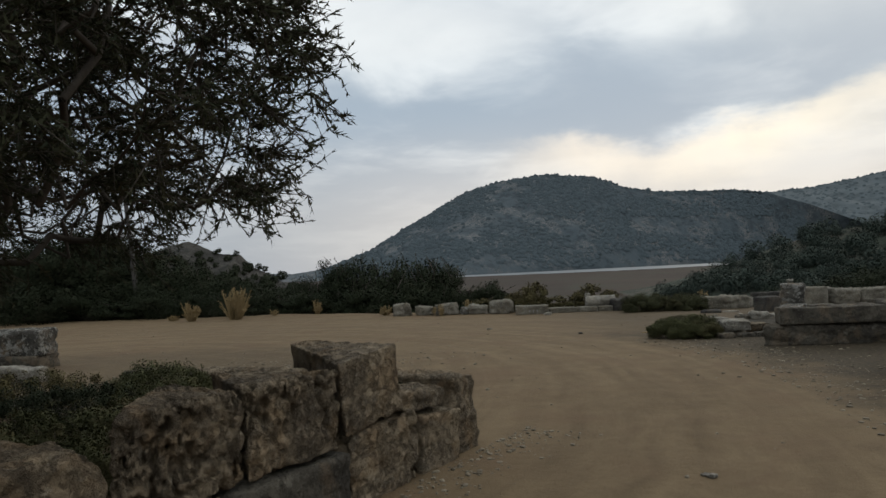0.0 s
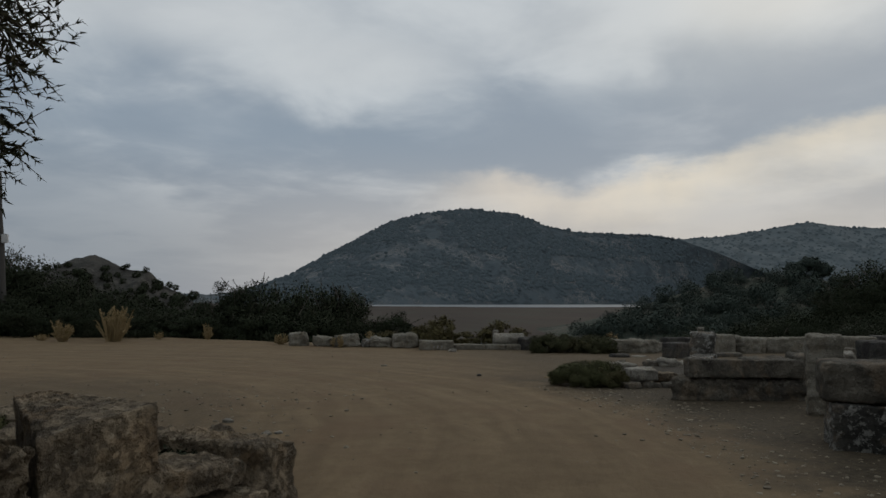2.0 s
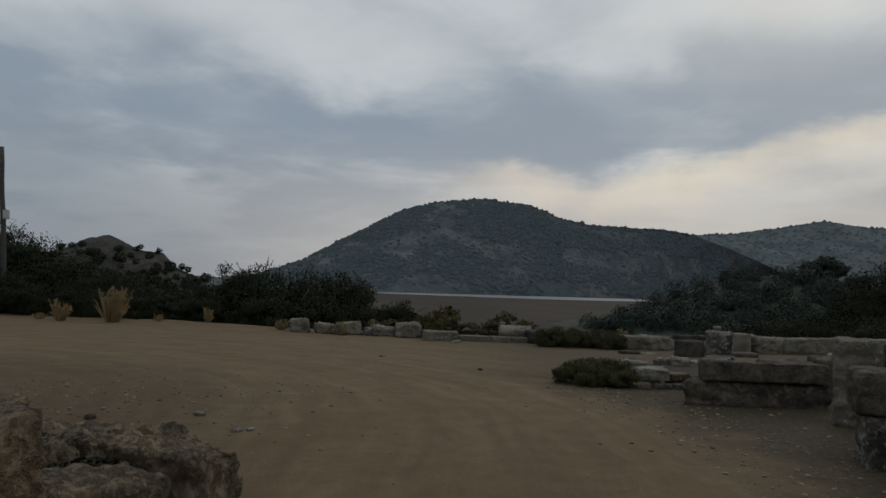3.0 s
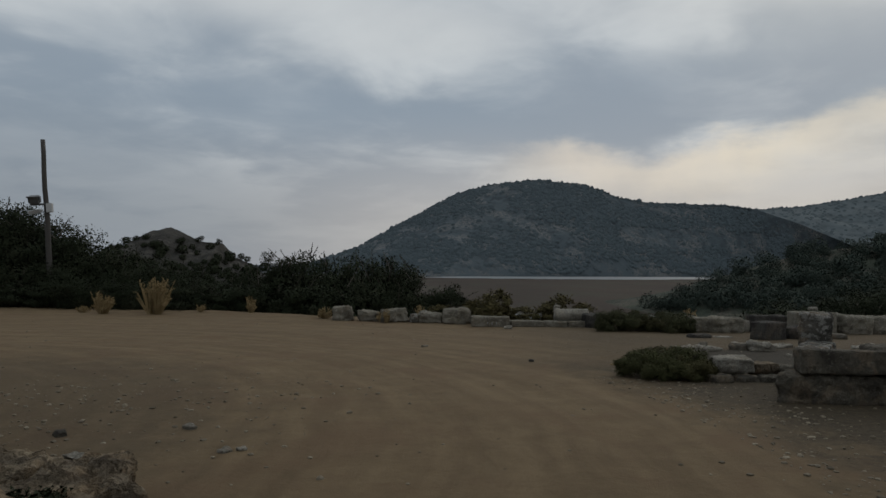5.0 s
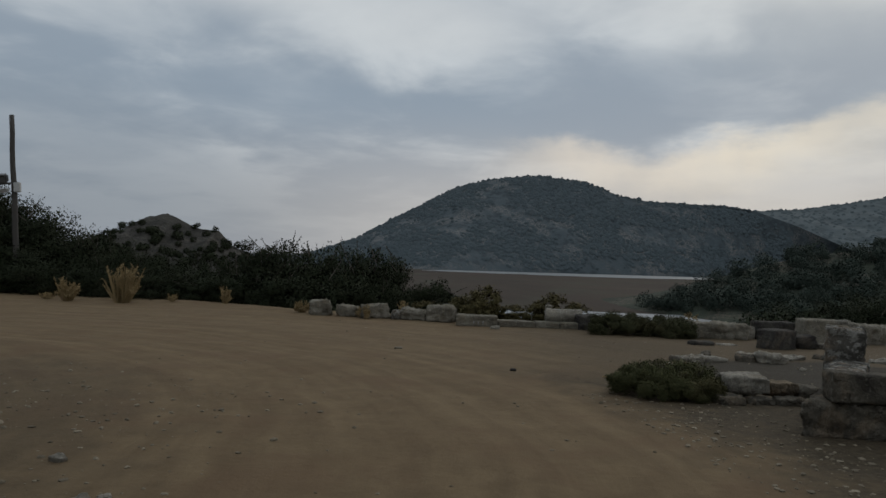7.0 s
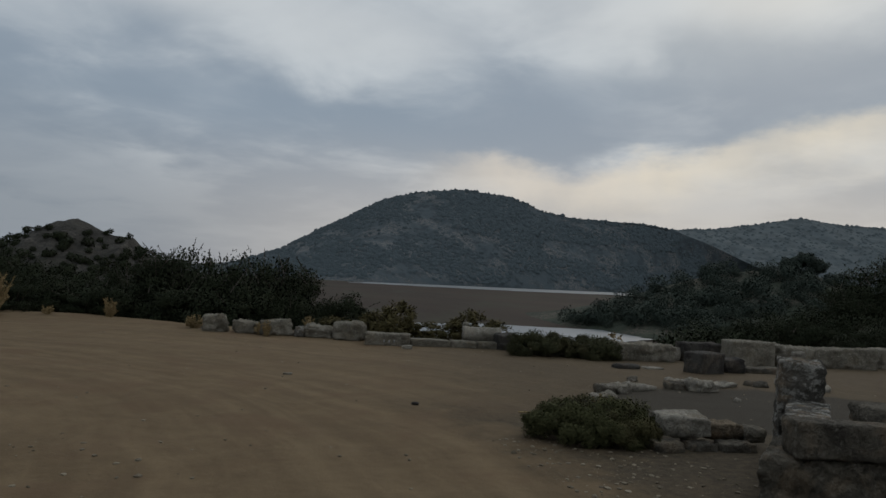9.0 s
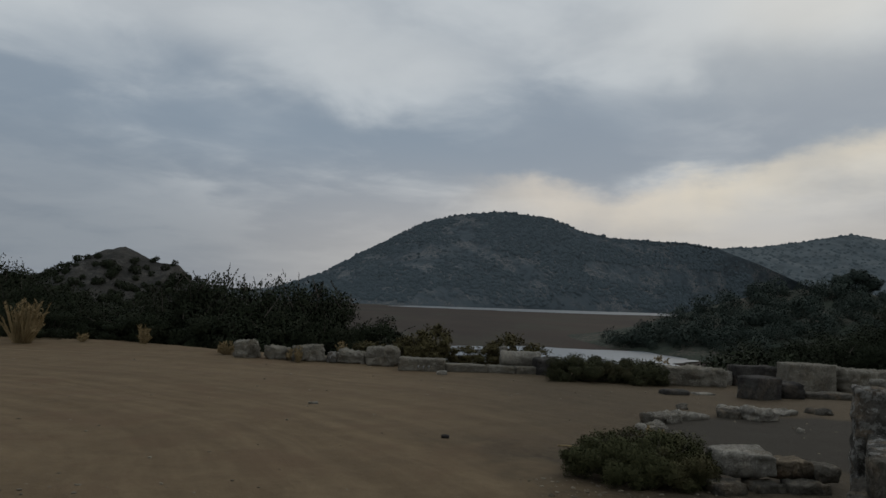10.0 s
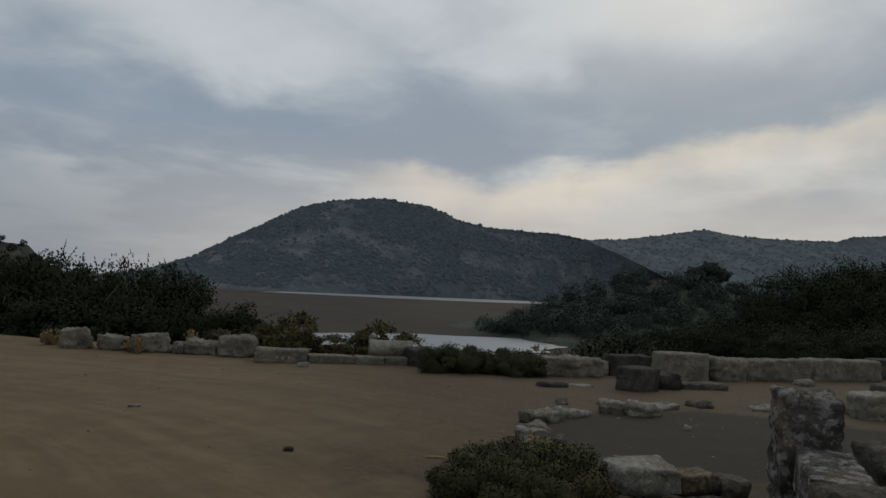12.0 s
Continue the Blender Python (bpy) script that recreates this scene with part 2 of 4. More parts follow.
def ground_material():
    m, nt, b = material("dirt", 0.95, 0.12)
    v = nt.nodes.new("ShaderNodeTexCoord").outputs["Object"]
    x, y, z = split(nt, v)
    ddx, ddy = mth(nt, "ADD", x, 9.0), mth(nt, "SUBTRACT", y, 10.0)
    r = mth(nt, "POWER", mth(nt, "ADD", mth(nt, "MULTIPLY", ddx, ddx), mth(nt, "MULTIPLY", ddy, ddy)), 0.5)
    ang = mth(nt, "ARCTAN2", ddy, ddx)
    n1, n2, n3, n4 = noisy(nt, v, 0.35, 4), noisy(nt, v, 1.7, 5, 0.6), noisy(nt, v, 12.0, 5, 0.65), noisy(nt, v, 70.0, 4, 0.7)
    rw = mth(nt, "ADD", r, mth(nt, "MULTIPLY", mth(nt, "SUBTRACT", n1, 0.5), 0.9))
    streak = noisy(nt, comb(nt, mth(nt, "MULTIPLY", rw, 3.2), mth(nt, "MULTIPLY", ang, 2.2), 0.0), 1.0, 5, 0.6)
    fine = noisy(nt, comb(nt, mth(nt, "MULTIPLY", r, 11.0), mth(nt, "MULTIPLY", ang, 5.0), 3.0), 1.0, 3, 0.6)
    tan = mixc(nt, ramp01(nt, mth(nt, "ADD", mth(nt, "MULTIPLY", streak, 0.55), mth(nt, "MULTIPLY", noisy(nt, v, 2.6, 6, 0.7), 0.45)), 0.30, 0.70), (0.085, 0.058, 0.032), (0.143, 0.101, 0.057))
    tan = mixc(nt, mth(nt, "MULTIPLY", ramp01(nt, noisy(nt, v, 0.8, 4, 0.6, 0.5), 0.48, 0.66), 0.55), tan, (0.100, 0.063, 0.036))
    tan = mixc(nt, mth(nt, "MULTIPLY", ramp01(nt, fine, 0.5, 0.75), 0.10), tan, (0.154, 0.117, 0.070))
    grav = mixc(nt, ramp01(nt, n3, 0.3, 0.7), (0.031, 0.024, 0.015), (0.060, 0.046, 0.029))
    grav = mixc(nt, mth(nt, "MULTIPLY", ramp01(nt, n4, 0.62, 0.75), 0.55), grav, (0.163, 0.136, 0.093))
    jag = mth(nt, "MULTIPLY", mth(nt, "SUBTRACT", n2, 0.5), 2.4)
    rj = mth(nt, "ADD", r, jag)
    track = mth(nt, "MULTIPLY", mth(nt, "ADD", 0.55, mth(nt, "MULTIPLY", ramp01(nt, rj, 7.4, 9.0), 0.45)), mth(nt, "SUBTRACT", 1.0, ramp01(nt, rj, 12.6, 14.2)))
    farther = ramp01(nt, mth(nt, "ADD", y, mth(nt, "MULTIPLY", jag, 1.5)), 13.5, 17.0)
    west = mth(nt, "SUBTRACT", 1.0, ramp01(nt, mth(nt, "ADD", x, jag), 2.0, 6.0))
    track = mth(nt, "MAXIMUM", track, mth(nt, "MULTIPLY", farther, mth(nt, "ADD", mth(nt, "MULTIPLY", west, 0.6), 0.35)))
    c = mixc(nt, track, grav, tan)
    # grey packed earth inside the ruined room
    gx, gy = mth(nt, "DIVIDE", mth(nt, "SUBTRACT", x, 8.3), 2.7), mth(nt, "DIVIDE", mth(nt, "SUBTRACT", y, 16.2), 2.3)
    gd = mth(nt, "POWER", mth(nt, "ADD", mth(nt, "MULTIPLY", gx, gx), mth(nt, "MULTIPLY", gy, gy)), 0.5)
    gm = mth(nt, "SUBTRACT", 1.0, ramp01(nt, mth(nt, "ADD", gd, mth(nt, "MULTIPLY", mth(nt, "SUBTRACT", n2, 0.5), 0.5)), 0.85, 1.12))
    grey = mixc(nt, n3, (0.023, 0.019, 0.014), (0.037, 0.031, 0.022))
    c = mixc(nt, gm, c, grey)
    # scrub on the slope, then reed marsh in the valley
    down = mth(nt, "SUBTRACT", 1.0, ramp01(nt, mth(nt, "ADD", z, mth(nt, "MULTIPLY", jag, 0.2)), -1.6, -0.5))
    c = mixc(nt, down, c, mixc(nt, n2, (0.040, 0.038, 0.022), (0.075, 0.062, 0.038)))
    marsh_n = noisy(nt, comb(nt, mth(nt, "MULTIPLY", x, 0.010), mth(nt, "MULTIPLY", y, 0.006), 0.0), 1.0, 6, 0.65)
    marsh = mixc(nt, ramp01(nt, marsh_n, 0.35, 0.68), (0.026, 0.0175, 0.0125), (0.042, 0.029, 0.020))
    marsh = mixc(nt, mth(nt, "MULTIPLY", noisy(nt, v, 0.22, 5, 0.7), 0.5), marsh, (0.021, 0.016, 0.012))
    marsh = mixc(nt, mth(nt, "MULTIPLY", ramp01(nt, noisy(nt, comb(nt, mth(nt, "MULTIPLY", x, 0.02), mth(nt, "MULTIPLY", y, 0.006), 4.0), 1.0, 5, 0.7), 0.48, 0.66), 0.7), marsh, (0.033, 0.033, 0.021))
    wet = mth(nt, "SUBTRACT", 1.0, ramp01(nt, z, -13.6, -12.0))
    c = mixc(nt, wet, c, marsh)
    nt.links.new(c, b.inputs["Base Color"])
    h = mth(nt, "ADD", mth(nt, "MULTIPLY", n3, 0.7), mth(nt, "ADD", mth(nt, "MULTIPLY", n4, 0.35), mth(nt, "MULTIPLY", streak, 0.55)))
    bump(nt, b, h, 0.6, 0.035)
    return m


M_GROUND = ground_material()


def hill_material(name, green, dark, rock, rock_amt, scale, relief=0.45):
    m, nt, b = material(name, 0.95, 0.1)
    v = nt.nodes.new("ShaderNodeTexCoord").outputs["Object"]
    n1, n2, n3 = noisy(nt, v, 0.012 * scale, 5, 0.6), noisy(nt, v, 0.05 * scale, 6, 0.7), noisy(nt, v, 0.2 * scale, 4, 0.6)
    c = mixc(nt, ramp01(nt, n2, 0.35, 0.65), dark, green)
    fine_n = noisy(nt, v, 0.5 * scale, 3, 0.6)
    clumps = noisy(nt, v, 0.028 * scale, 5, 0.62, 0.4)
    c = mixc(nt, mth(nt, "MULTIPLY", ramp01(nt, clumps, 0.47, 0.60), 0.75), c, tuple(q * 0.62 for q in dark))
    c = mixc(nt, mth(nt, "MULTIPLY", ramp01(nt, fine_n, 0.4, 0.65), 0.5), c, dark)
    patch = mth(nt, "MULTIPLY", ramp01(nt, n1, 0.44, 0.60), ramp01(nt, n3, 0.42, 0.60))
    c = mixc(nt, mth(nt, "MULTIPLY", patch, rock_amt), c, rock)
    nt.links.new(c, b.inputs["Base Color"])
    bump(nt, b, mth(nt, "ADD", n2, mth(nt, "MULTIPLY", fine_n, 0.5)), relief, 8.0 / scale)
    return m


# distance haze painted into the slopes: bluish mountain, paler ridge behind it
M_MOUNT_HAZED = hill_material("wooded_mountain_hazed", (0.060, 0.073, 0.079), (0.051, 0.064, 0.071), (0.128, 0.124, 0.117), 0.8, 1.6, 0.06)
M_RIDGE_HAZED = hill_material("wooded_ridge_hazed", (0.077, 0.092, 0.097), (0.070, 0.085, 0.090), (0.090, 0.101, 0.103), 0.3, 0.8, 0.05)
M_ROCKY = hill_material("rocky_hill_scrub", (0.056, 0.050, 0.042), (0.032, 0.031, 0.027), (0.090, 0.080, 0.070), 0.7, 5.0)
M_GREEN = hill_material("green_hill_scrub", (0.042, 0.048, 0.034), (0.028, 0.035, 0.026), (0.104, 0.084, 0.068), 0.7, 4.0)


def water_material():
    m, nt, b = material("still_water", 0.42, 0.35)
    b.inputs["Base Color"].default_value = (0.11, 0.122, 0.13, 1)
    v = nt.nodes.new("ShaderNodeTexCoord").outputs["Object"]
    bump(nt, b, noisy(nt, v, 0.6, 3), 0.3, 0.3)
    return m


M_WATER = water_material()


def plain(name, colour, rough, metal=0.0, speck=12.0):
    m, nt, b = material(name, rough, 0.4)
    v = obj_vec(nt)
    dark = tuple(q * 0.6 for q in colour)
    nt.links.new(mixc(nt, noisy(nt, v, speck, 5, 0.65), dark, colour), b.inputs["Base Color"])
    b.inputs["Metallic"].default_value = metal
    return m


M_POLE = plain("grey_weathered_pole", (0.060, 0.054, 0.048), 0.85)
M_LAMPBODY = plain("dark_lamp_housing", (0.10, 0.10, 0.10), 0.6)
M_LAMPPALE = plain("pale_lamp_housing", (0.45, 0.45, 0.44), 0.5)
M_PAINT = plain("white_paint_marks", (0.27, 0.265, 0.25), 0.9)


# ---- mesh helpers ----
def mesh_from(name, verts, faces, mat, smooth=True):
    me = bpy.data.meshes.new(name)
    me.from_pydata(np.asarray(verts, dtype=float).tolist() if isinstance(verts, np.ndarray) else verts, [], faces.tolist() if isinstance(faces, np.ndarray) else faces)
    me.materials.append(mat)
    if smooth:
        me.polygons.foreach_set("use_smooth", [True] * len(me.polygons))
    me.update()
    return me


def part(name, me, parent, label=""):
    ob = new(name, me)
    ob.parent = parent
    if label:
        tagged(ob, label)
    return ob


@functools.lru_cache(maxsize=None)
def lattice(seed, n=256):
    return np.random.RandomState(seed).rand(n, n)


def vnoise(x, y, seed=0):
    """Smooth value noise of arrays x, y, in 0..1."""
    g = lattice(seed)
    xi, yi = np.floor(x).astype(int), np.floor(y).astype(int)
    fx, fy = x - xi, y - yi
    fx, fy = fx * fx * (3 - 2 * fx), fy * fy * (3 - 2 * fy)
    a, b_, c, d = g[xi % 256, yi % 256], g[(xi + 1) % 256, yi % 256], g[xi % 256, (yi + 1) % 256], g[(xi + 1) % 256, (yi + 1) % 256]
    return (a * (1 - fx) + b_ * fx) * (1 - fy) + (c * (1 - fx) + d * fx) * fy


def fbm(x, y, octaves=4, seed=0, gain=0.5):
    s, amp, tot = 0.0, 1.0, 0.0
    for k in range(octaves):
        s = s + amp * vnoise(x * 2 ** k + 17.3 * k, y * 2 ** k + 9.1 * k, seed + k)
        tot += amp
        amp *= gain
    return s / tot


def sstep(v, lo, hi):
    q = np.clip((v - lo) / (hi - lo), 0, 1)
    return q * q * (3 - 2 * q)


# ---- ground: one sheet, plateau, slope and marsh ----
MARSH = -14.0


def edge_y(x):
    return np.interp(x, [-60, -20, -6, -2.5, 2, 6.5, 12, 24, 60], [37, 32.5, 31.0, 28.6, 27.4, 26.4, 25.2, 26.0, 34]) + 0.7 * (fbm(np.asarray(x) * 0.5, np.asarray(x) * 0.0, 3, 40) - 0.5)


def ground_z(x, y):
    x, y = np.asarray(x, float), np.asarray(y, float)
    z = -0.25 * np.clip((y - 12) / 12, 0, 1)
    r = np.hypot(x + 9, y - 10)
    near = 1 - sstep(np.hypot(x, y - 14), 22, 40)
    ruts = np.exp(-((r - 10.3) / 0.16) ** 2) + np.exp(-((r - 11.75) / 0.18) ** 2) + 0.6 * np.exp(-((r - 9.3) / 0.2) ** 2)
    z = z + near * (0.05 * (fbm(x * 0.4, y * 0.4, 4, 3) - 0.5) + 0.02 * (fbm(x * 2.2, y * 2.2, 3, 9) - 0.5) - 0.018 * ruts)
    d = y - edge_y(x)
    z = z + 0.10 * np.exp(-((d + 0.6) / 0.7) ** 2) * (fbm(x * 0.9, y * 0.9, 3, 21)) * (x < -2.2)
    drop = np.where(d > 0, 0.42 * d * sstep(d, 0, 5), 0.0)
    drop = drop * (0.85 + 0.3 * fbm(x * 0.08, y * 0.08, 3, 5))
    soft_side = np.maximum(sstep(x, 20, 38), sstep(-x, 6, 16)) * (1 - sstep(d, 45, 90))
    z = z - drop * (1 - 0.72 * soft_side)
    return np.maximum(z, MARSH + 0.15 * (fbm(x * 0.02, y * 0.02, 2, 6) - 0.5))


def graded(lo, hi, step, far, grow=1.22):
    mid = list(np.arange(lo, hi, step))
    right, s, q = [], step, hi
    while q < far:
        right.append(q)
        s = min(s * grow, 260)
        q += s
    left, s, q = [], step, lo - step
    while q > -far:
        left.append(q)
        s = min(s * grow, 260)
        q -= s
    return np.array(sorted(left) + mid + right)


def grid_mesh(name, X, Y, Z, mat):
    ny, nx = X.shape
    v = np.stack([X, Y, Z], -1).reshape(-1, 3)
    i = np.arange(nx * ny).reshape(ny, nx)
    f = np.stack([i[:-1, :-1], i[:-1, 1:], i[1:, 1:], i[1:, :-1]], -1).reshape(-1, 4)
    return mesh_from(name, v, f, mat)


gx, gy = np.meshgrid(graded(-12, 14, 0.14, 4700), graded(-3, 30, 0.14, 4700))
ground = tagged(new("ground", grid_mesh("ground", gx, gy, ground_z(gx, gy), M_GROUND)), "tan packed dirt with faint wheel ruts, falling to brown marsh", "ground", kind="structure")


def gz(x, y):
    return float(ground_z(np.array([x]), np.array([y]))[0])


# ---- water ----
def pool(name, cx, cy, rx, ry, skew, z, seed, label, n=160):
    vs = []
    for k in range(n):
        a = 2 * math.pi * k / n
        w = 1 + 0.22 * (noise.noise((math.cos(a) * 1.7, math.sin(a) * 1.7, seed)) + 0.4 * noise.noise((math.cos(a) * 6, math.sin(a) * 6, seed)))
        px, py = rx * w * math.cos(a), ry * w * math.sin(a)
        vs.append((cx + px, cy + py + skew * px, z))
    me = mesh_from(name, vs, [tuple(range(n))], M_WATER, False)
    return tagged(new(name, me), label, "water", kind="structure")


pool("water", 42, 206, 54, 34, 0.25, MARSH + 0.32, 3.0, "pale still pond reflecting the clouds below the terrace")
pool("water", 420, 1250, 430, 190, 0.55, MARSH + 0.35, 8.0, "thin pale strip of lake at the foot of the mountain")
pool("water", -1500, 3600, 1900, 1000, 0.0, MARSH + 0.4, 5.0, "far pale sea on the horizon")


# ---- hills ----
def ridge_mesh(name, prof, crest_y, foot_y, back, mat, nx, ny, rough, seed, base=MARSH - 1, power=0.85, jag=0.0):
    px, pz = [p[0] for p in prof], [p[1] for p in prof]
    xs = np.linspace(px[0], px[-1], nx)
    ss = np.concatenate([np.linspace(0, 1, ny), 1 + np.linspace(0, 1, ny // 3)[1:]])
    X, S = np.meshgrid(xs, ss)
    C = np.interp(X, px, pz) + jag * (fbm(X * 0.22, X * 0.0, 4, seed + 9, 0.7) - 0.5)
    foot = foot_y(X)
    Y = np.where(S <= 1, foot + (crest_y - foot) * S, crest_y + (S - 1) * back)
    up_ = np.clip(S, 0, 1) ** power
    Z = base + (C - base) * np.where(S <= 1, up_, 1 - 0.8 * np.clip(S - 1, 0, 1) ** 1.2)
    w = np.sin(np.pi * np.clip(S, 0, 1)) * (S < 1)
    span = crest_y - foot
    k = 1.0 / (0.16 * span.mean())
    Z = Z + rough * w * (fbm(X * k, Y * k * 0.4, 5, seed) - 0.5) * 2
    Z = Z + 0.30 * rough * (fbm(X * k * 7, Y * k * 4, 4, seed + 5, 0.65) - 0.5) * np.clip(S * 4, 0, 1) * np.clip((1.02 - S) * 8, 0.25, 1)
    return grid_mesh(name, X, Y, Z, mat), (X, Y, Z)


def leaf_mesh(name, v, f, mat, out, ragged=0.28):
    """Leaf triangles shaded as one soft mass: each leans its normal towards the outside of its clump."""
    tri = np.asarray(v, float).reshape(-1, 3, 3)
    g = np.cross(tri[:, 1] - tri[:, 0], tri[:, 2] - tri[:, 0])
    g /= np.linalg.norm(g, axis=1)[:, None] + 1e-12
    out = out / (np.linalg.norm(out, axis=1)[:, None] + 1e-9)
    back = (g * out).sum(1) < 0
    tri[back] = tri[back][:, [0, 2, 1]]
    g[back] *= -1
    n = out + ragged * g
    n /= np.linalg.norm(n, axis=1)[:, None]
    me = mesh_from(name, tri.reshape(-1, 3), f, mat, True)
    me.normals_split_custom_set_from_vertices(np.repeat(n, 3, 0).tolist())
    return me


def tuft_cloud(centres, radii, per, leaf, seed, squash=0.8):
    """Many small leaf triangles in lumpy crowns round the centres: arrays of vertices and faces."""
    rng = np.random.RandomState(seed)
    n = len(centres)
    c = np.repeat(np.asarray(centres, float), per, 0)
    r = np.repeat(np.asarray(radii, float), per)
    d = rng.normal(size=(n * per, 3))
    d /= np.linalg.norm(d, axis=1)[:, None]
    lump = 0.78 + 0.34 * np.sin(d[:, 0] * 5 + c[:, 0] * 1.7) * np.sin(d[:, 1] * 5 + c[:, 1] * 2.3) * np.sin(d[:, 2] * 4 + 1 + c[:, 0])
    rad = r * lump * (0.55 + 0.45 * rng.rand(n * per) ** 0.4)
    p = c + d * rad[:, None] * np.array([1, 1, squash])
    p[:, 2] = np.maximum(p[:, 2], c[:, 2] - r * squash)
    sz = (leaf * r * (0.6 + 0.8 * rng.rand(n * per)))[:, None]
    t1 = rng.normal(size=p.shape)
    t1 /= np.linalg.norm(t1, axis=1)[:, None]
    t2 = np.cross(t1, d + 0.4 * rng.normal(size=p.shape))
    t2 /= np.linalg.norm(t2, axis=1)[:, None] + 1e-9
    v = np.stack([p - t1 * sz * 0.5, p + t1 * sz * 0.5, p + t2 * sz], 1).reshape(-1, 3)
    f = np.arange(len(v)).reshape(-1, 3)
    return v, f, d + np.array([0, 0, 0.35])


def crowns(name, pts, rad, seed, mat, label):
    """Far treetops: small uneven rounded crowns, all in one mesh."""
    rng = np.random.RandomState(seed)
    ico = bmesh.new()
    bmesh.ops.create_icosphere(ico, subdivisions=1, radius=1)
    bv, bf = np.array([q.co[:] for q in ico.verts]), np.array([[q.index for q in t.verts] for t in ico.faces])
    ico.free()
    keep = bv[:, 2] > -0.6
    n = len(pts)
    r = rad[0] + (rad[1] - rad[0]) * rng.rand(n, 1, 1) ** 1.6
    size = r * (0.8 + 0.4 * rng.rand(n, 1, 3)) * np.array([1.0, 1.0, 0.85])
    v = np.asarray(pts)[:, None, :] + bv[None] * size * (0.78 + 0.44 * rng.rand(n, len(bv), 1))
    v[:, ~keep, 2] = np.minimum(v[:, ~keep, 2], np.asarray(pts)[:, None, 2])
    f = (bf[None] + (np.arange(n) * len(bv))[:, None, None]).reshape(-1, 3)
    me = mesh_from(name, v.reshape(-1, 3), f, mat)
    # normals leaned up and forward, flattening the crowns' shading as haze would
    out_ = np.tile(bv * 0.42, (n, 1)) + np.array([0, -0.55, 0.8])
    me.normals_split_custom_set_from_vertices((out_ / np.linalg.norm(out_, axis=1)[:, None]).tolist())
    return tagged(new(name, me), label, "trees", kind="stuff")


MAIN = [(-420, -14), (-218, 7.4), (-124, 43.7), (-52.5, 84.9), (20, 124.4), (84, 161.5), (169, 186), (272, 197.3), (376, 189.4), (456, 161), (523.5, 150), (646, 147.3), (716, 145.5), (772, 137.8), (871, 107), (1001, 56.5), (1148, 18.8), (1300, -14)]
FAR_RIDGE = [(500, 60), (700, 160), (930, 190), (1110, 197.8), (1253, 207.8), (1419, 236), (1580, 266.5), (1740, 250), (1911, 252), (2162, 259), (2241, 281.7), (2398, 296.5), (2800, 330), (3300, 340), (3900, 300)]
ROCKY = [(-175, -10), (-158, 0), (-143, 2.6), (-132, 3.8), (-120.7, 6.2), (-114, 10.5), (-106.8, 14.4), (-98.3, 16.2), (-91.5, 13.6), (-87, 11.2), (-80.6, 10.2), (-77.6, 9.6), (-76, 6.4), (-68.7, 3.0), (-63, -0.8), (-52.6, -5), (-40, -13)]
GREEN = [(60, -16.5), (79, -15.2), (89.6, -12.2), (103.8, -6.2), (116, -1), (130, 4.2), (142, 7.4), (156.5, 9.6), (166.6, 10.4), (176.7, 11), (187.4, 8), (201, 1.5), (209, -1), (223, -2.5), (266, -4), (330, -5)]
me, mount = ridge_mesh("mountain", MAIN, 1600, lambda x: 1120 + np.where(x > 44, 0.72 * (x - 44), 0.35 * (44 - x)) * 0.8, 500, M_MOUNT_HAZED, 420, 150, 12, 11)
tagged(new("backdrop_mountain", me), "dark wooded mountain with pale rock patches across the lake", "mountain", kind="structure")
me, ridge = ridge_mesh("far_ridge", FAR_RIDGE, 2300, lambda x: 1500 + 0.12 * x, 500, M_RIDGE_HAZED, 200, 60, 22, 31)
tagged(new("backdrop_ridge", me), "haze-tinted wooded ridge far behind the mountain", "mountain", kind="structure")
me, rocky = ridge_mesh("rocky_hill", ROCKY, 300, lambda x: 235 + 0 * x, 60, M_ROCKY, 220, 90, 3.6, 51, power=0.75, jag=1.6)
tagged(new("backdrop_rocky_hill", me), "small bare rocky hill with scattered dark bushes", "hill", kind="structure")
me, green = ridge_mesh("green_hill", GREEN, 260, lambda x: 196 + 0.05 * x, 90, M_GREEN, 120, 50, 1.6, 61, power=0.8)
tagged(new("backdrop_green_hill", me), "low hill thickly covered with dark green trees", "hill", kind="structure")


def scatter(field, count, seed, accept):
    X, Y, Z = field
    rng = np.random.RandomState(seed)
    got = []
    while len(got) < count:
        j, i = rng.randint(X.shape[0]), rng.randint(X.shape[1])
        if accept(X[j, i], Y[j, i], Z[j, i], rng):
            got.append((X[j, i] + rng.normal() * 0.3, Y[j, i], Z[j, i]))
    return np.array(got)


# woods
def woods(name, pts, rad, per, leaf, seed, mat, label, squash=0.85, lift=0.5):
    rng = np.random.RandomState(seed)
    r = rad[0] + (rad[1] - rad[0]) * rng.rand(len(pts)) ** 1.5
    pts = pts + np.stack([0 * r, 0 * r, r * lift], 1)
    v, f, out_ = tuft_cloud(pts, r, per, leaf, seed, squash)
    return tagged(new(name, leaf_mesh(name, v, f, mat, out_)), label, "trees", kind="stuff")


rng = np.random.RandomState(77)
crest = np.array([(x + rng.uniform(-2, 2), 1598.0, np.interp(x, [p[0] for p in MAIN], [p[1] for p in MAIN]) + rng.uniform(-2.5, 0.5)) for x in np.arange(-215, 760, 4.2)])
bare = lambda x, z: fbm(np.array([x * 0.011]), np.array([z * 0.030]), 4, 71)[0] + 0.10 * float(x > 420) * float(z < 110) + 0.06 * float(z < 25) * float(x > 120)
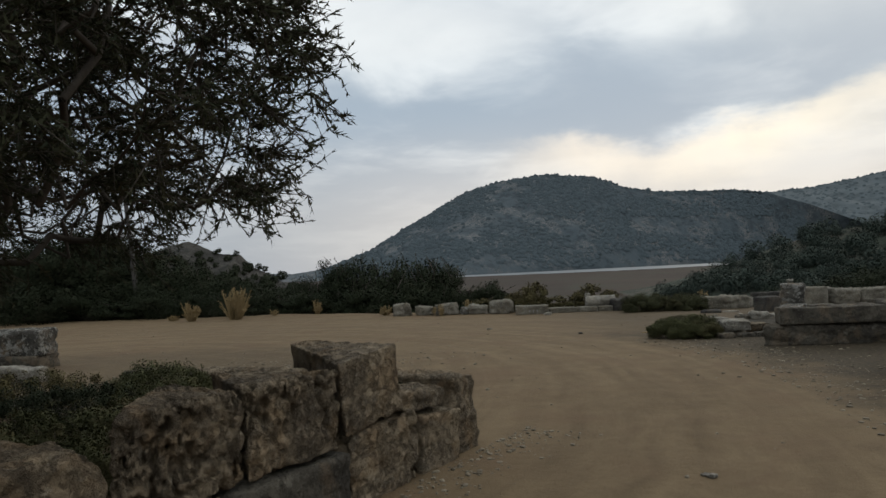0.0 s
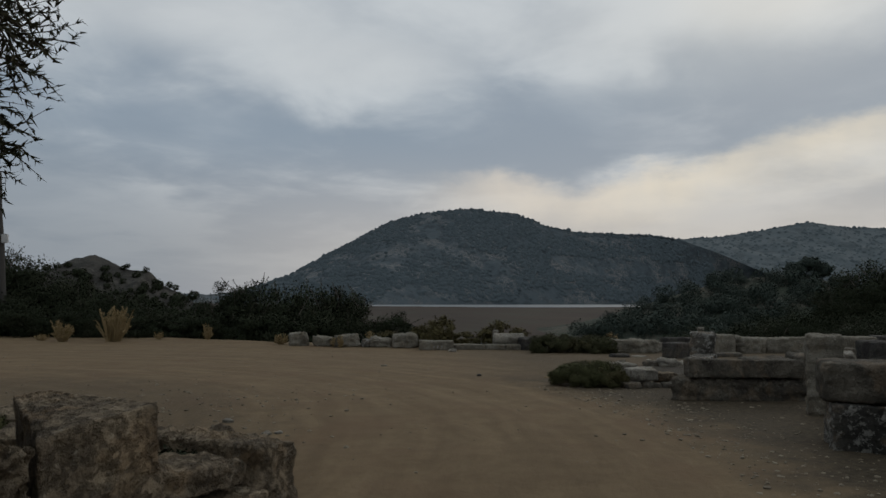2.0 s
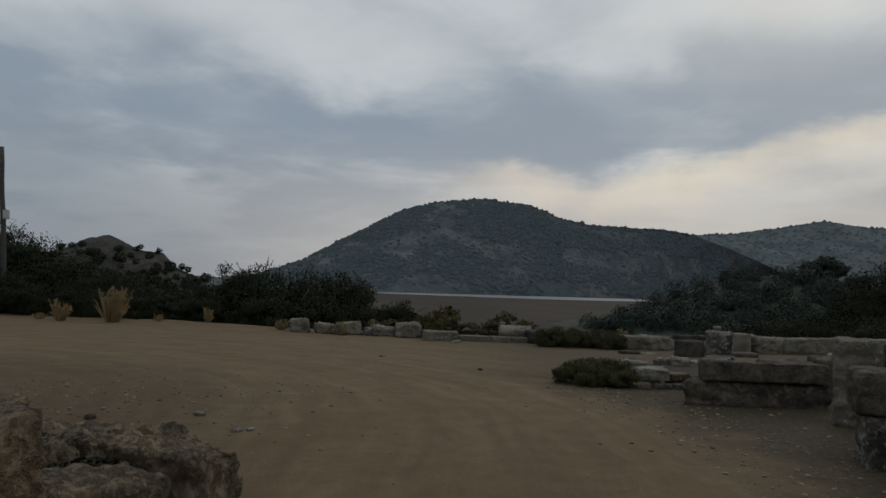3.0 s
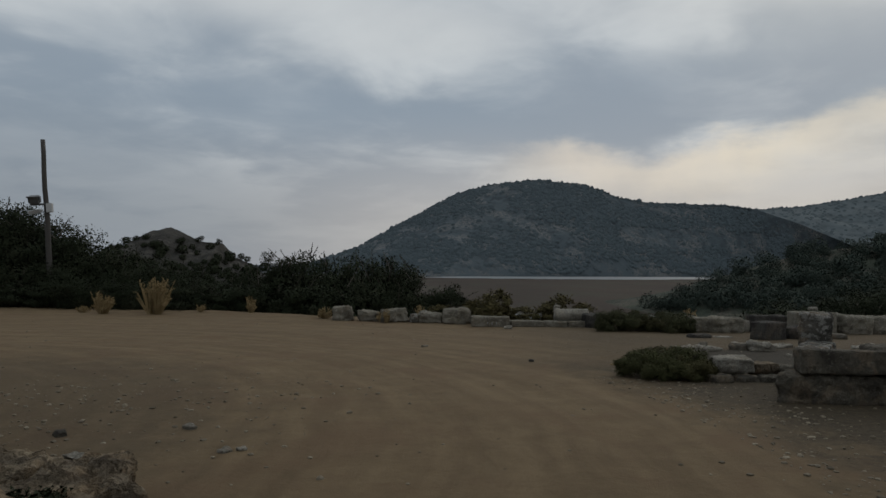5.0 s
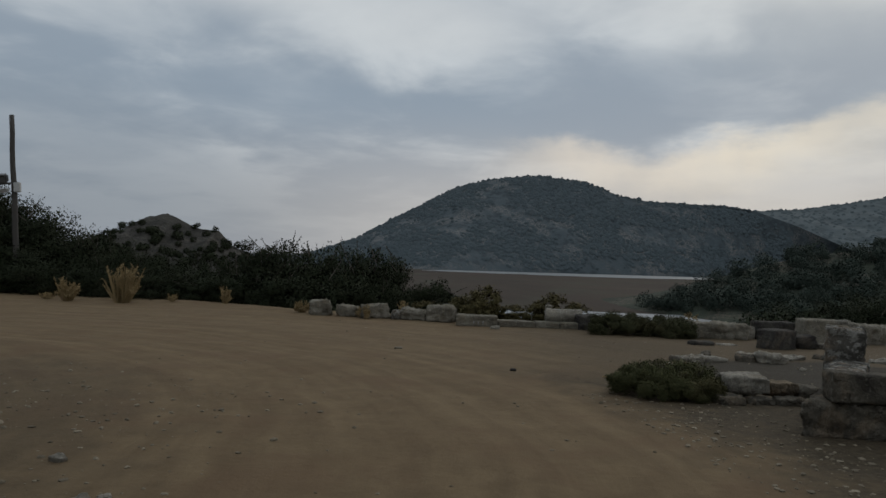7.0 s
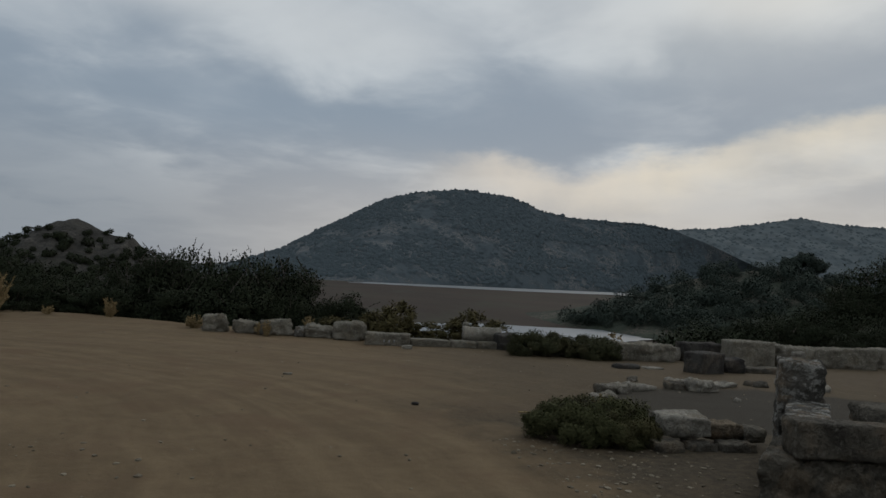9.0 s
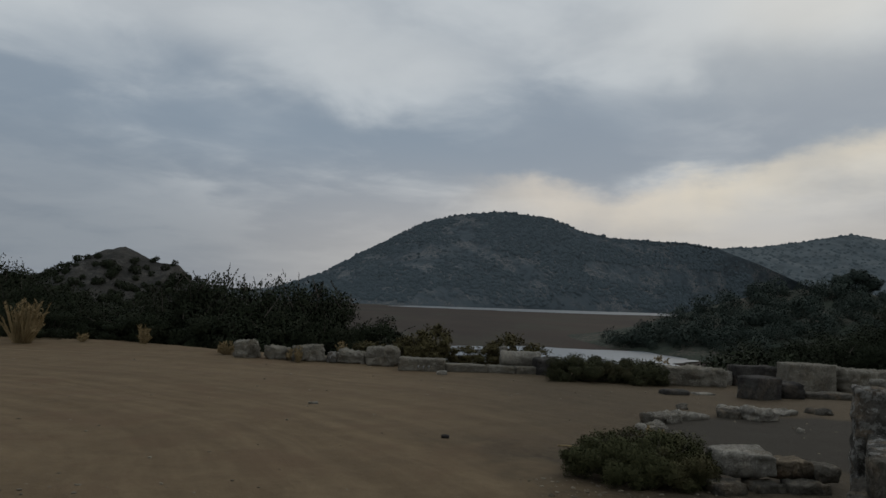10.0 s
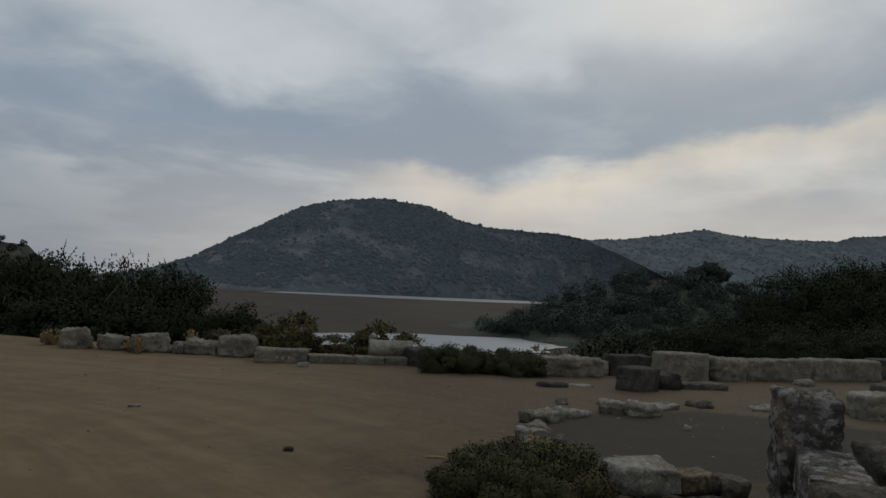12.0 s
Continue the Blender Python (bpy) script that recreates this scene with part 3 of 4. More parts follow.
slope_pts = scatter(mount, 10500, 78, lambda x, y, z, q: -190 < x < 1000 and z > -8 and y < 1595 and q.rand() < np.clip((0.66 - bare(x, z)) * 6.0, 0.05, 1.0))
crowns("mountain_woods", np.concatenate([crest, slope_pts]), (1.8, 5.4), 5, M_MTWOODS_HAZED, "dark small trees over the mountain")
crest = np.array([(x + rng.uniform(-3, 3), 2296.0, np.interp(x, [p[0] for p in FAR_RIDGE], [p[1] for p in FAR_RIDGE]) + rng.uniform(-4, 0)) for x in np.arange(760, 2500, 7.0)])
slope_pts = scatter(ridge, 1500, 79, lambda x, y, z, q: 700 < x < 2600 and z > 90 and y < 2290)
crowns("ridge_woods", np.concatenate([crest, slope_pts]), (3.5, 8), 6, M_RIDGEWOODS_HAZED, "haze-tinted treetops over the far ridge")
pts = scatter(green, 640, 8, lambda x, y, z, q: z > -13.2 and y < 275)
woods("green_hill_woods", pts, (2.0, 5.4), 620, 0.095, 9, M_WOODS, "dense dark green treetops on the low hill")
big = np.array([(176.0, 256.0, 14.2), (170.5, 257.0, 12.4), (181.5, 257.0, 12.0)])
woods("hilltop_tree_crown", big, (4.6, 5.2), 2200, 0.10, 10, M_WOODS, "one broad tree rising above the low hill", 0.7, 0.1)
pts = scatter(rocky, 330, 12, lambda x, y, z, q: -9 < z < 11 and y < 299 and q.rand() < 0.25 + 0.06 * (9 - z))
knobs = np.array([(-115, 297.0, 9.6), (-87.0, 298.0, 10.6), (-85.5, 298.0, 11.4), (-79.2, 298.0, 8.8), (-78.4, 298.0, 10.2), (-69.5, 298.0, 4.0), (-67.0, 298.0, 3.0), (-60, 298.0, -0.5)])
woods("rocky_hill_bushes", np.concatenate([pts, knobs]), (1.4, 3.0), 300, 0.22, 13, M_LEAF, "dark round bushes among the rocks of the small hill", 0.85, 0.4)


# ---- stones ----
def stone_mesh(name, l, d, h, seed, mat, res=0.05, r=0.05, amp=0.025, pit=0.0, pit_scale=11.0, taper=0.0, skew=0.0):
    """A rough-hewn block: rounded box, uneven faces, worn corners, and pits where asked. Base at z = 0."""
    half = Vector((l / 2, d / 2, h / 2))
    index, verts, faces = {}, [], []
    ns = [max(2, int(round(q / res))) for q in (l, d, h)]
    r = min(r, 0.45 * min(l, d, h))
    off = Vector((seed * 3.17, seed * 1.31, seed * 7.7))

    def vert(i, j, k):
        key = (i, j, k)
        if key in index:
            return index[key]
        p = Vector((half.x * (2 * i / ns[0] - 1), half.y * (2 * j / ns[1] - 1), half.z * (2 * k / ns[2] - 1)))
        rr = r * (0.22 + 1.5 * abs(noise.noise(p * 3.5 + off)))
        rr = min(rr, 0.48 * min(l, d, h))
        q = Vector([max(-half[a] + rr, min(half[a] - rr, p[a])) for a in range(3)])
        nrm = (p - q)
        nrm = nrm.normalized() if nrm.length > 1e-6 else Vector((0, 0, 1))
        p = q + nrm * rr
        n1 = noise.noise(p * (1.6 / max(0.3, min(l, 1.0))) + off)
        n2 = noise.noise(p * 7.0 + off * 1.7)
        n3 = noise.noise(p * 19.0 + off * 0.7)
        layer = noise.noise(Vector((p.x * 1.4, p.y * 1.4, p.z * 15.0)) + off)
        push = amp * (0.55 * n1 + 0.5 * n2 + 0.45 * n3 + 0.45 * layer)
        if pit:
            keep = max(0.0, min(1.0, 0.65 + 2.4 * noise.noise(p * 2.6 + off * 1.3)))
            q2 = Vector((p.x, p.y, p.z * 0.72))
            a = noise.noise(q2 * pit_scale + off * 2.1)
            b = noise.noise(q2 * pit_scale * 2.1 + off * 0.9)
            push -= pit * keep * (max(0.0, min(1.0, (a - 0.05) * 4.5)) + 0.45 * max(0.0, min(1.0, (b - 0.15) * 5.0)))
        p = p + nrm * push
        p.x *= 1 - taper * (p.z / h + 0.5)
        p.y *= 1 - taper * (p.z / h + 0.5)
        p.x += skew * (p.y + d / 2) * (0.5 - p.x / l)
        index[key] = len(verts)
        verts.append((p.x, p.y, p.z + h / 2))
        return index[key]

    def quad(a, b, c, e, flip):
        f = [vert(*a), vert(*b), vert(*c), vert(*e)]
        faces.append(f[::-1] if flip else f)

    nx, ny, nz = ns
    for i in range(nx):
        for j in range(ny):
            quad((i, j, 0), (i + 1, j, 0), (i + 1, j + 1, 0), (i, j + 1, 0), True)
            quad((i, j, nz), (i + 1, j, nz), (i + 1, j + 1, nz), (i, j + 1, nz), False)
    for i in range(nx):
        for k in range(nz):
            quad((i, 0, k), (i + 1, 0, k), (i + 1, 0, k + 1), (i, 0, k + 1), False)
            quad((i, ny, k), (i + 1, ny, k), (i + 1, ny, k + 1), (i, ny, k + 1), True)
    for j in range(ny):
        for k in range(nz):
            quad((0, j, k), (0, j + 1, k), (0, j + 1, k + 1), (0, j, k + 1), True)
            quad((nx, j, k), (nx, j + 1, k), (nx, j + 1, k + 1), (nx, j, k + 1), False)
    return mesh_from(name, verts, faces, mat)


SEED = [1]


def stone(x, y, w, h, d, label, mat=None, yaw=0.0, z=None, tilt=0.0, name="stone_block", cat="stone block", group="", parent=None, sink=0.03, **kw):
    """A block whose FRONT face middle stands at x, y; w along the face, d going back."""
    SEED[0] += 1
    mat = mat or M_BLOCK
    me = stone_mesh(name, w, d, h, SEED[0], mat, **kw)
    ob = new(name, me)
    a = radians(yaw)
    cx, cy = x - math.sin(a) * d / 2, y + math.cos(a) * d / 2
    zz = (gz(cx, cy) if z is None else z) - (sink if z is None else 0)
    ob.matrix_world = pose(cx, cy, zz, 0, tilt, yaw)
    if parent:
        ob.parent = parent
        if label:
            tagged(ob, label)
    else:
        tagged(ob, label, cat, group)
    return ob


# near ruined wall beside the track: dry-laid courses along one line
WALL_P, WALL_U = Vector((-0.893, 4.745, 0)), Vector((0.549, 0.836, 0))
WALL_YAW = math.degrees(math.atan2(WALL_U.y, WALL_U.x))
wall = tagged(new("ruined_wall"), "ruined dry-laid wall of pitted brown limestone blocks", "wall")
wall.location = (WALL_P.x, WALL_P.y, 0)


def wall_block(s0, s1, z0, z1, depth, mat=M_PITTED, back=0.0, tilt=0.0, label="", **kw):
    mid = WALL_P + WALL_U * ((s0 + s1) / 2)
    n = Vector((WALL_U.y, -WALL_U.x, 0))
    p = mid - n * back
    ob = stone(p.x, p.y, s1 - s0, z1 - z0, depth, label, mat, WALL_YAW, z=z0, tilt=tilt, parent=wall, **kw)
    ob.matrix_parent_inverse = Matrix.Translation(wall.location).inverted()
    return ob


fine = dict(res=0.022, r=0.05)
wall_block(-1.57, -0.775, 0.40, 0.895, 0.62, skew=1.1, amp=0.026, pit=0.052, pit_scale=20.0, label="deeply pitted brown limestone block", res=0.0135, r=0.035)
wall_block(-0.768, -0.005, 0.395, 0.885, 0.80, skew=0.55, amp=0.028, pit=0.052, pit_scale=18.0, label="deeply pitted brown limestone block", res=0.0135, r=0.035)
wall_block(0.045, 0.675, 0.485, 0.965, 0.85, skew=0.55, amp=0.018, pit=0.026, tilt=-6, res=0.018, r=0.03)
wall_block(-2.62, -1.585, 0.30, 0.79, 0.85, amp=0.045, pit=0.03, back=-0.05, res=0.025, r=0.11)
wall_block(-1.55, -0.93, -0.05, 0.385, 0.5, amp=0.03, pit=0.04, **fine)
wall_block(-0.91, 0.045, -0.05, 0.375, 0.9, amp=0.022, pit=0.008, mat=M_BLOCK, back=-0.05, **fine)
wall_block(-2.7, -1.58, -0.05, 0.29, 0.9, amp=0.03, pit=0.04, **fine)
wall_block(0.085, 0.865, -0.05, 0.475, 0.8, amp=0.032, pit=0.035, tilt=-2, **fine)
wall_block(0.70, 1.35, 0.44, 0.60, 0.50, amp=0.045, pit=0.02, back=0.06, tilt=4, res=0.022, r=0.10)
wall_block(0.895, 1.43, -0.05, 0.40, 0.6, amp=0.025, pit=0.015, tilt=4, **fine)
wall_block(1.44, 1.80, -0.05, 0.615, 0.85, amp=0.04, pit=0.03, back=0.05, **fine)
wall_block(0.72, 1.30, 0.30, 0.68, 0.45, amp=0.06, pit=0.03, back=0.72, res=0.03, r=0.12)
wall_block(1.82, 2.05, -0.05, 0.38, 0.5, amp=0.05, pit=0.03, back=0.30, res=0.03, r=0.1)
wall_block(0.9, 1.75, -0.05, 0.46, 0.7, amp=0.07, pit=0.04, back=0.95, res=0.035, r=0.14)
wall_block(0.2, 0.85, -0.05, 0.42, 0.6, amp=0.07, pit=0.04, back=1.15, res=0.035, r=0.14)

# rubble heaped behind the end of the wall
for x, y, w, h, a in ((-0.62, 7.30, 0.75, 0.44, 40), (-1.35, 7.55, 0.8, 0.42, 20), (-2.15, 7.75, 0.8, 0.40, -10), (-0.15, 7.05, 0.45, 0.34, 60), (-1.0, 8.1, 0.6, 0.30, 15), (-1.9, 8.4, 0.6, 0.28, -20), (-1.3, 6.7, 0.7, 0.38, 30)):
    stone(x, y, w, h, 0.5, "rough brown rubble heaped behind the ruined wall", M_PITTED, a, amp=0.08, pit=0.04, res=0.035, r=0.12, name="rubble_stone", cat="rubble", group="rubble behind the wall")

# block standing on another beyond the weeds
stone(-7.95, 13.35, 1.15, 0.30, 0.7, "low pale grey block at the base of another", M_BLOCK, -6, amp=0.04)
stone(-7.90, 13.4, 1.12, 0.50, 0.6, "dark weathered limestone block lying on another block", M_LICHEN, -4, z=gz(-7.7, 13.6) + 0.24, amp=0.035, pit=0.02, res=0.035)
stone(-6.6, 11.2, 0.8, 0.28, 0.5, "low pale stone among the weeds", M_PALE, 15, amp=0.06, r=0.12)
stone(-4.4, 10.6, 0.7, 0.24, 0.45, "low pale stone among the weeds", M_BLOCK, -10, amp=0.06, r=0.12)
stone(-3.1, 9.6, 0.9, 0.30, 0.5, "low brown stone among the weeds", M_PITTED, -25, amp=0.06, r=0.12)

# right-hand group: two courses, an upright slab, a lichen-spotted pair
stone(6.10, 11.70, 2.0, 0.37, 0.9, "long dark lower block of a ruined wall", M_BLOCK, -8, amp=0.05, res=0.032, r=0.09, skew=0.6)
stone(6.22, 11.64, 1.70, 0.27, 0.26, "long grey upper block of a ruined wall", M_BLOCK, -8, z=0.335, amp=0.022, res=0.025, r=0.03)
stone(6.05, 12.31, 0.96, 0.27, 0.34, "grey block returning from the corner of a ruined wall", M_LICHEN, 54, z=0.335, amp=0.02, res=0.028, r=0.03)
stone(6.52, 10.28, 0.44, 1.07, 0.34, "upright grey slab with white lichen patches", M_ROW, -30, amp=0.04, res=0.035, r=0.06, name="stone_slab", cat="stone slab")
stone(5.56, 8.15, 0.84, 0.49, 0.75, "dark block thickly spotted with white lichen", M_LICHEN, -30, amp=0.035, res=0.03, r=0.06)
stone(5.48, 8.20, 0.80, 0.40, 0.75, "smooth grey block lying on a lichen-spotted one", M_BLOCK, -30, z=0.47, amp=0.03, res=0.03, r=0.09)
stone(5.78, 7.74, 0.42, 0.50, 0.8, "tan lower block of the wall corner", M_BLOCK, -32, amp=0.035, res=0.03, r=0.05)
stone(6.12, 7.50, 1.15, 0.36, 0.9, "layered pale grey block on the wall corner", M_PALE, -32, z=0.475, amp=0.05, res=0.03, r=0.07)
stone(6.45, 7.35, 0.9, 0.50, 0.8, "tan lower block of the wall corner", M_BLOCK, -32, amp=0.03, res=0.035, r=0.05)
stone(5.25, 6.38, 0.85, 0.52, 0.9, "pale tan corner block beside the track", M_PALE, -32, amp=0.045, res=0.03, r=0.06)
stone(6.12, 12.80, 0.38, 1.00, 0.42, "upright dark lichen-stained block with a white stone on top", M_LICHEN, -30, amp=0.045, res=0.03, r=0.07)
stone(6.14, 12.88, 0.12, 0.05, 0.10, "small white stone lying on an upright block", M_PALE, -20, z=0.985, amp=0.02, r=0.03, name="stone", cat="stone")
stone(7.35, 12.9, 0.8, 0.55, 0.6, "sloping broken grey block in a ruined wall", M_BLOCK, -20, amp=0.06, r=0.14)
stone(8.35, 12.8, 0.95, 0.62, 0.6, "grey block in a ruined wall", M_BLOCK, -12, amp=0.05, r=0.1)
stone(9.35, 12.3, 0.9, 0.86, 0.7, "large dark block in a ruined wall", M_DARK, -12, amp=0.04, r=0.07)
stone(7.9, 10.9, 1.0, 0.55, 0.7, "grey block fallen behind the wall", M_BLOCK, -8, amp=0.05, r=0.1)
stone(9.2, 10.2, 1.2, 0.80, 0.8, "dark squared block behind the wall", M_DARK, -8, amp=0.04, r=0.07)

# small stones closing the ruined room
stone(5.51, 13.66, 0.52, 0.20, 0.42, "pale flat-topped stone beside a low bush", M_PALE, -3, z=0.06, amp=0.035, r=0.05, res=0.025, name="stone", cat="stone")
stone(5.97, 13.72, 0.37, 0.17, 0.30, "brown flat stone in a low row", M_PITTED, 4, z=0.02, amp=0.03, r=0.05, res=0.025, name="stone", cat="stone")
stone(6.24, 13.66, 0.22, 0.17, 0.24, "round tan cobble at the end of a row", M_BLOCK, 0, z=0.0, amp=0.03, r=0.08, res=0.025, name="stone", cat="stone")
for x, y, w, h in ((5.22, 13.42, 0.30, 0.13), (5.62, 13.5, 0.30, 0.11), (5.95, 13.46, 0.34, 0.12)):
    stone(x, y, w, h, 0.25, "low tan stone under the row of flat stones", M_BLOCK, random.uniform(-15, 15), amp=0.035, r=0.05, res=0.025, name="stone", cat="stone", group="low stones of the room")
ROW = ((5.35, 14.9, 0.30, 0.26), (5.5, 15.5, 0.36, 0.30), (5.68, 16.15, 0.30, 0.24), (5.9, 16.75, 0.34, 0.20), (6.12, 17.3, 0.28, 0.20), (6.42, 17.5, 0.36, 0.22), (6.95, 17.86, 0.58, 0.14), (7.55, 18.1, 0.42, 0.18), (8.1, 17.95, 0.62, 0.26), (8.75, 18.5, 0.5, 0.12), (9.5, 18.7, 0.32, 0.15), (8.0, 18.9, 0.34, 0.14), (10.3, 18.4, 0.5, 0.14), (7.2, 19.0, 0.22, 0.10))
for k, (x, y, w, h) in enumerate(ROW):
    stone(x, y, w * 0.85, h * 0.68, random.uniform(0.22, 0.4), "small rough limestone of a low curved row", (M_PALE, M_BLOCK, M_PALE)[k % 3], random.uniform(-35, 35), amp=0.07, r=0.05, res=0.03, name="stone", cat="stone", group="curved row of small stones", tilt=random.uniform(-8, 8))
stone(8.05, 21.2, 0.52, 0.13, 0.3, "flat dark slab lying on the dirt", M_DARK, 6, amp=0.03, name="stone", cat="stone")
stone(8.75, 21.4, 0.4, 0.06, 0.3, "thin pale slab lying on the dirt", M_PALE, 6, amp=0.02, name="stone", cat="stone")
stone(9.72, 20.75, 0.66, 0.46, 0.55, "squared dark grey block lying on the terrace", M_DARK, 24, amp=0.025, r=0.06)
stone(10.35, 21.1, 0.45, 0.32, 0.4, "dark broken stone beside a block", M_DARK, -14, amp=0.06, r=0.12)
stone(11.2, 21.2, 0.95, 0.14, 0.5, "thin broken slab lying on the terrace", M_BLOCK, -10, amp=0.04)
stone(11.9, 17.6, 1.0, 0.40, 0.7, "long pale block beyond the wall", M_PALE, -30, amp=0.05, r=0.1)
stone(13.6, 18.6, 1.1, 0.42, 0.7, "long grey block beyond the wall", M_BLOCK, -15, amp=0.05, r=0.1)

# blocks along the edge of the terrace
EDGE = "blocks along the terrace edge"
stone(-1.25, 26.75, 0.67, 0.49, 0.55, "rounded pale boulder at the end of a row", M_ROW, 4, amp=0.10, r=0.58, tilt=-8, group=EDGE, name="boulder", cat="boulder", taper=0.1)
stone(-0.53, 26.65, 0.71, 0.36, 0.5, "low rounded grey stone in a row", M_ROW, -14, amp=0.10, r=0.37, tilt=5, taper=0.15, group=EDGE)
stone(0.40, 26.40, 0.91, 0.42, 0.55, "rough grey stone half behind dry grass", M_ROW, 10, amp=0.11, r=0.37, tilt=-4, taper=0.12, group=EDGE)
stone(1.05, 26.25, 0.33, 0.28, 0.4, "small pale stone in a row", M_LICHEN, 10, amp=0.05, r=0.17, group=EDGE)
stone(1.45, 26.15, 0.80, 0.33, 0.5, "low grey stone with a pale top", M_ROW, -8, amp=0.09, r=0.27, tilt=4, taper=0.1, group=EDGE)
stone(2.24, 25.75, 0.86, 0.49, 0.6, "tall pale squared block in a row", M_ROW, -12, amp=0.08, r=0.20, tilt=-3, group=EDGE, taper=0.08)
paint_stone = stone(3.22, 24.75, 1.13, 0.33, 0.5, "long grey block with white painted marks", M_ROW, -6, amp=0.035, r=0.07, group=EDGE)
for k, (px, pz) in enumerate(((-0.08, 0.2), (0.05, 0.19), (0.17, 0.21))):
    mark = new("paint_mark", stone_mesh("paint_mark", 0.035, 0.02, 0.07, 90 + k, M_PAINT, res=0.03, r=0.008, amp=0.004))
    mark.parent = paint_stone
    mark.matrix_basis = pose(px, -0.25, pz - 0.1, 0, (5, -4, 6)[k], 0)
stone(3.67, 24.15, 0.25, 0.12, 0.2, "small pale stone before a block", M_PALE, 0, amp=0.03, r=0.05, name="stone", cat="stone")
for x, w in ((4.33, 1.04), (5.18, 0.66), (5.82, 0.58)):
    stone(x, 24.85, w, 0.20, 0.5, "low kerb stone at the terrace edge", M_ROW, random.uniform(-3, 3), amp=0.025, r=0.04, group="low kerb stones")
stone(6.33, 24.75, 0.6, 0.42, 0.5, "dark stone half under a green mound", M_DARK, 6, amp=0.05, r=0.1, group=EDGE)
stone(9.25, 23.15, 1.50, 0.44, 0.6, "long weathered limestone block at the terrace edge", M_ROW, -4, amp=0.08, tilt=1, r=0.08, group=EDGE)
stone(10.33, 23.7, 0.24, 0.36, 0.24, "small pale upright stone between blocks", M_PALE, 0, amp=0.03, r=0.05, group=EDGE)
stone(10.98, 23.6, 1.02, 0.50, 0.55, "dark grey squared block at the terrace edge", M_DARK, -2, amp=0.035, r=0.06, group=EDGE)
stone(11.86, 22.8, 1.08, 0.64, 0.6, "tall pale squared block at the terrace edge", M_ROW, 1, amp=0.03, r=0.05, group=EDGE)
stone(13.06, 22.95, 0.96, 0.55, 0.6, "rounded lichen-spotted block at the terrace edge", M_ROW, 8, amp=0.09, tilt=3, r=0.15, group=EDGE)
stone(14.50, 23.1, 1.70, 0.52, 0.6, "long pale-topped block at the terrace edge", M_ROW, -5, amp=0.09, tilt=-2, r=0.11, group=EDGE)
stone(16.75, 23.4, 2.1, 0.54, 0.6, "very long grey block at the terrace edge", M_ROW, 2, amp=0.04, r=0.09, group=EDGE)
stone(19.4, 24.0, 2.2, 0.55, 0.6, "very long dark block at the terrace edge", M_DARK, 0, amp=0.04, r=0.09, group=EDGE)
stone(22.0, 24.6, 1.9, 0.5, 0.6, "long grey block at the terrace edge", M_ROW, 4, amp=0.04, r=0.09, group=EDGE)


def column_drum(x, y, z, length, rad, yaw):
    """A fallen piece of a column lying on its side, with a shallow sleeve at each end."""
    vs, fs, n, m = [], [], 28, 14
    for i in range(m + 1):
        u = i / m
        lip = 1.05 if u < 0.10 or u > 0.9 else 1.0
        for k in range(n):
            a = 2 * math.pi * k / n
            q = Vector((length * (u - 0.5), math.cos(a), math.sin(a)))
            rr = rad * lip * (1 + 0.07 * noise.noise(q * 3.0)) - 0.01 * max(0, noise.noise(q * 9))
            vs.append((q.x, q.y * rr, q.z * rr + rad))
    for i in range(m):
        for k in range(n):
            fs.append((i * n + k, i * n + (k + 1) % n, (i + 1) * n + (k + 1) % n, (i + 1) * n + k))
    fs += [tuple(range(n))[::-1], tuple(range(m * n, m * n + n))]
    ob = tagged(new("column_drum", mesh_from("column_drum", vs, fs, M_PALE)), "pale fallen column drum lying on the kerb", "column drum")
    ob.matrix_world = pose(x, y, z, 0, 0, yaw)
    return ob


column_drum(5.72, 25.3, gz(5.7, 25.3) + 0.14, 0.98, 0.19, -3)
stone(5.38, 25.75, 0.16, 0.62, 0.2, "small white stone standing behind the drum", M_PALE, 0, amp=0.03, r=0.06)


# ---- plants ----
def tube(vs, fs, pts, radii, sides=6):
    """Appends a tapered tube along the points."""
    base = len(vs)
    for i, p in enumerate(pts):
        t = (pts[min(i + 1, len(pts) - 1)] - pts[max(i - 1, 0)]).normalized()
        a = t.orthogonal().normalized()
        b = t.cross(a)
        for k in range(sides):
            w = 2 * math.pi * k / sides
            vs.append(tuple(p + (a * math.cos(w) + b * math.sin(w)) * radii[i]))
    for i in range(len(pts) - 1):
        for k in range(sides):
            fs.append((base + i * sides + k, base + i * sides + (k + 1) % sides, base + (i + 1) * sides + (k + 1) % sides, base + (i + 1) * sides + k))


def leaves_along(starts, ways, n, length, width, spread, seed, droop=0.2):
    """Narrow two-triangle leaves set along twigs: arrays of vertices and faces."""
    rng = np.random.RandomState(seed)
    s, w = np.repeat(starts, n, 0), np.repeat(ways, n, 0)
    p = s + w * rng.rand(len(s), 1)
    d = w / (np.linalg.norm(w, axis=1)[:, None] + 1e-9) * 0.6 + rng.normal(size=p.shape) * spread
    d[:, 2] -= droop
    d /= np.linalg.norm(d, axis=1)[:, None]
    q = np.cross(d, rng.normal(size=p.shape))
    q /= np.linalg.norm(q, axis=1)[:, None] + 1e-9
    ln = length * (0.6 + 0.8 * rng.rand(len(p), 1))
    wd = width * (0.7 + 0.6 * rng.rand(len(p), 1))
    v = np.stack([p + q * wd, p + d * ln, p - q * wd], 1).reshape(-1, 3)
    return v, np.arange(len(v)).reshape(-1, 3)


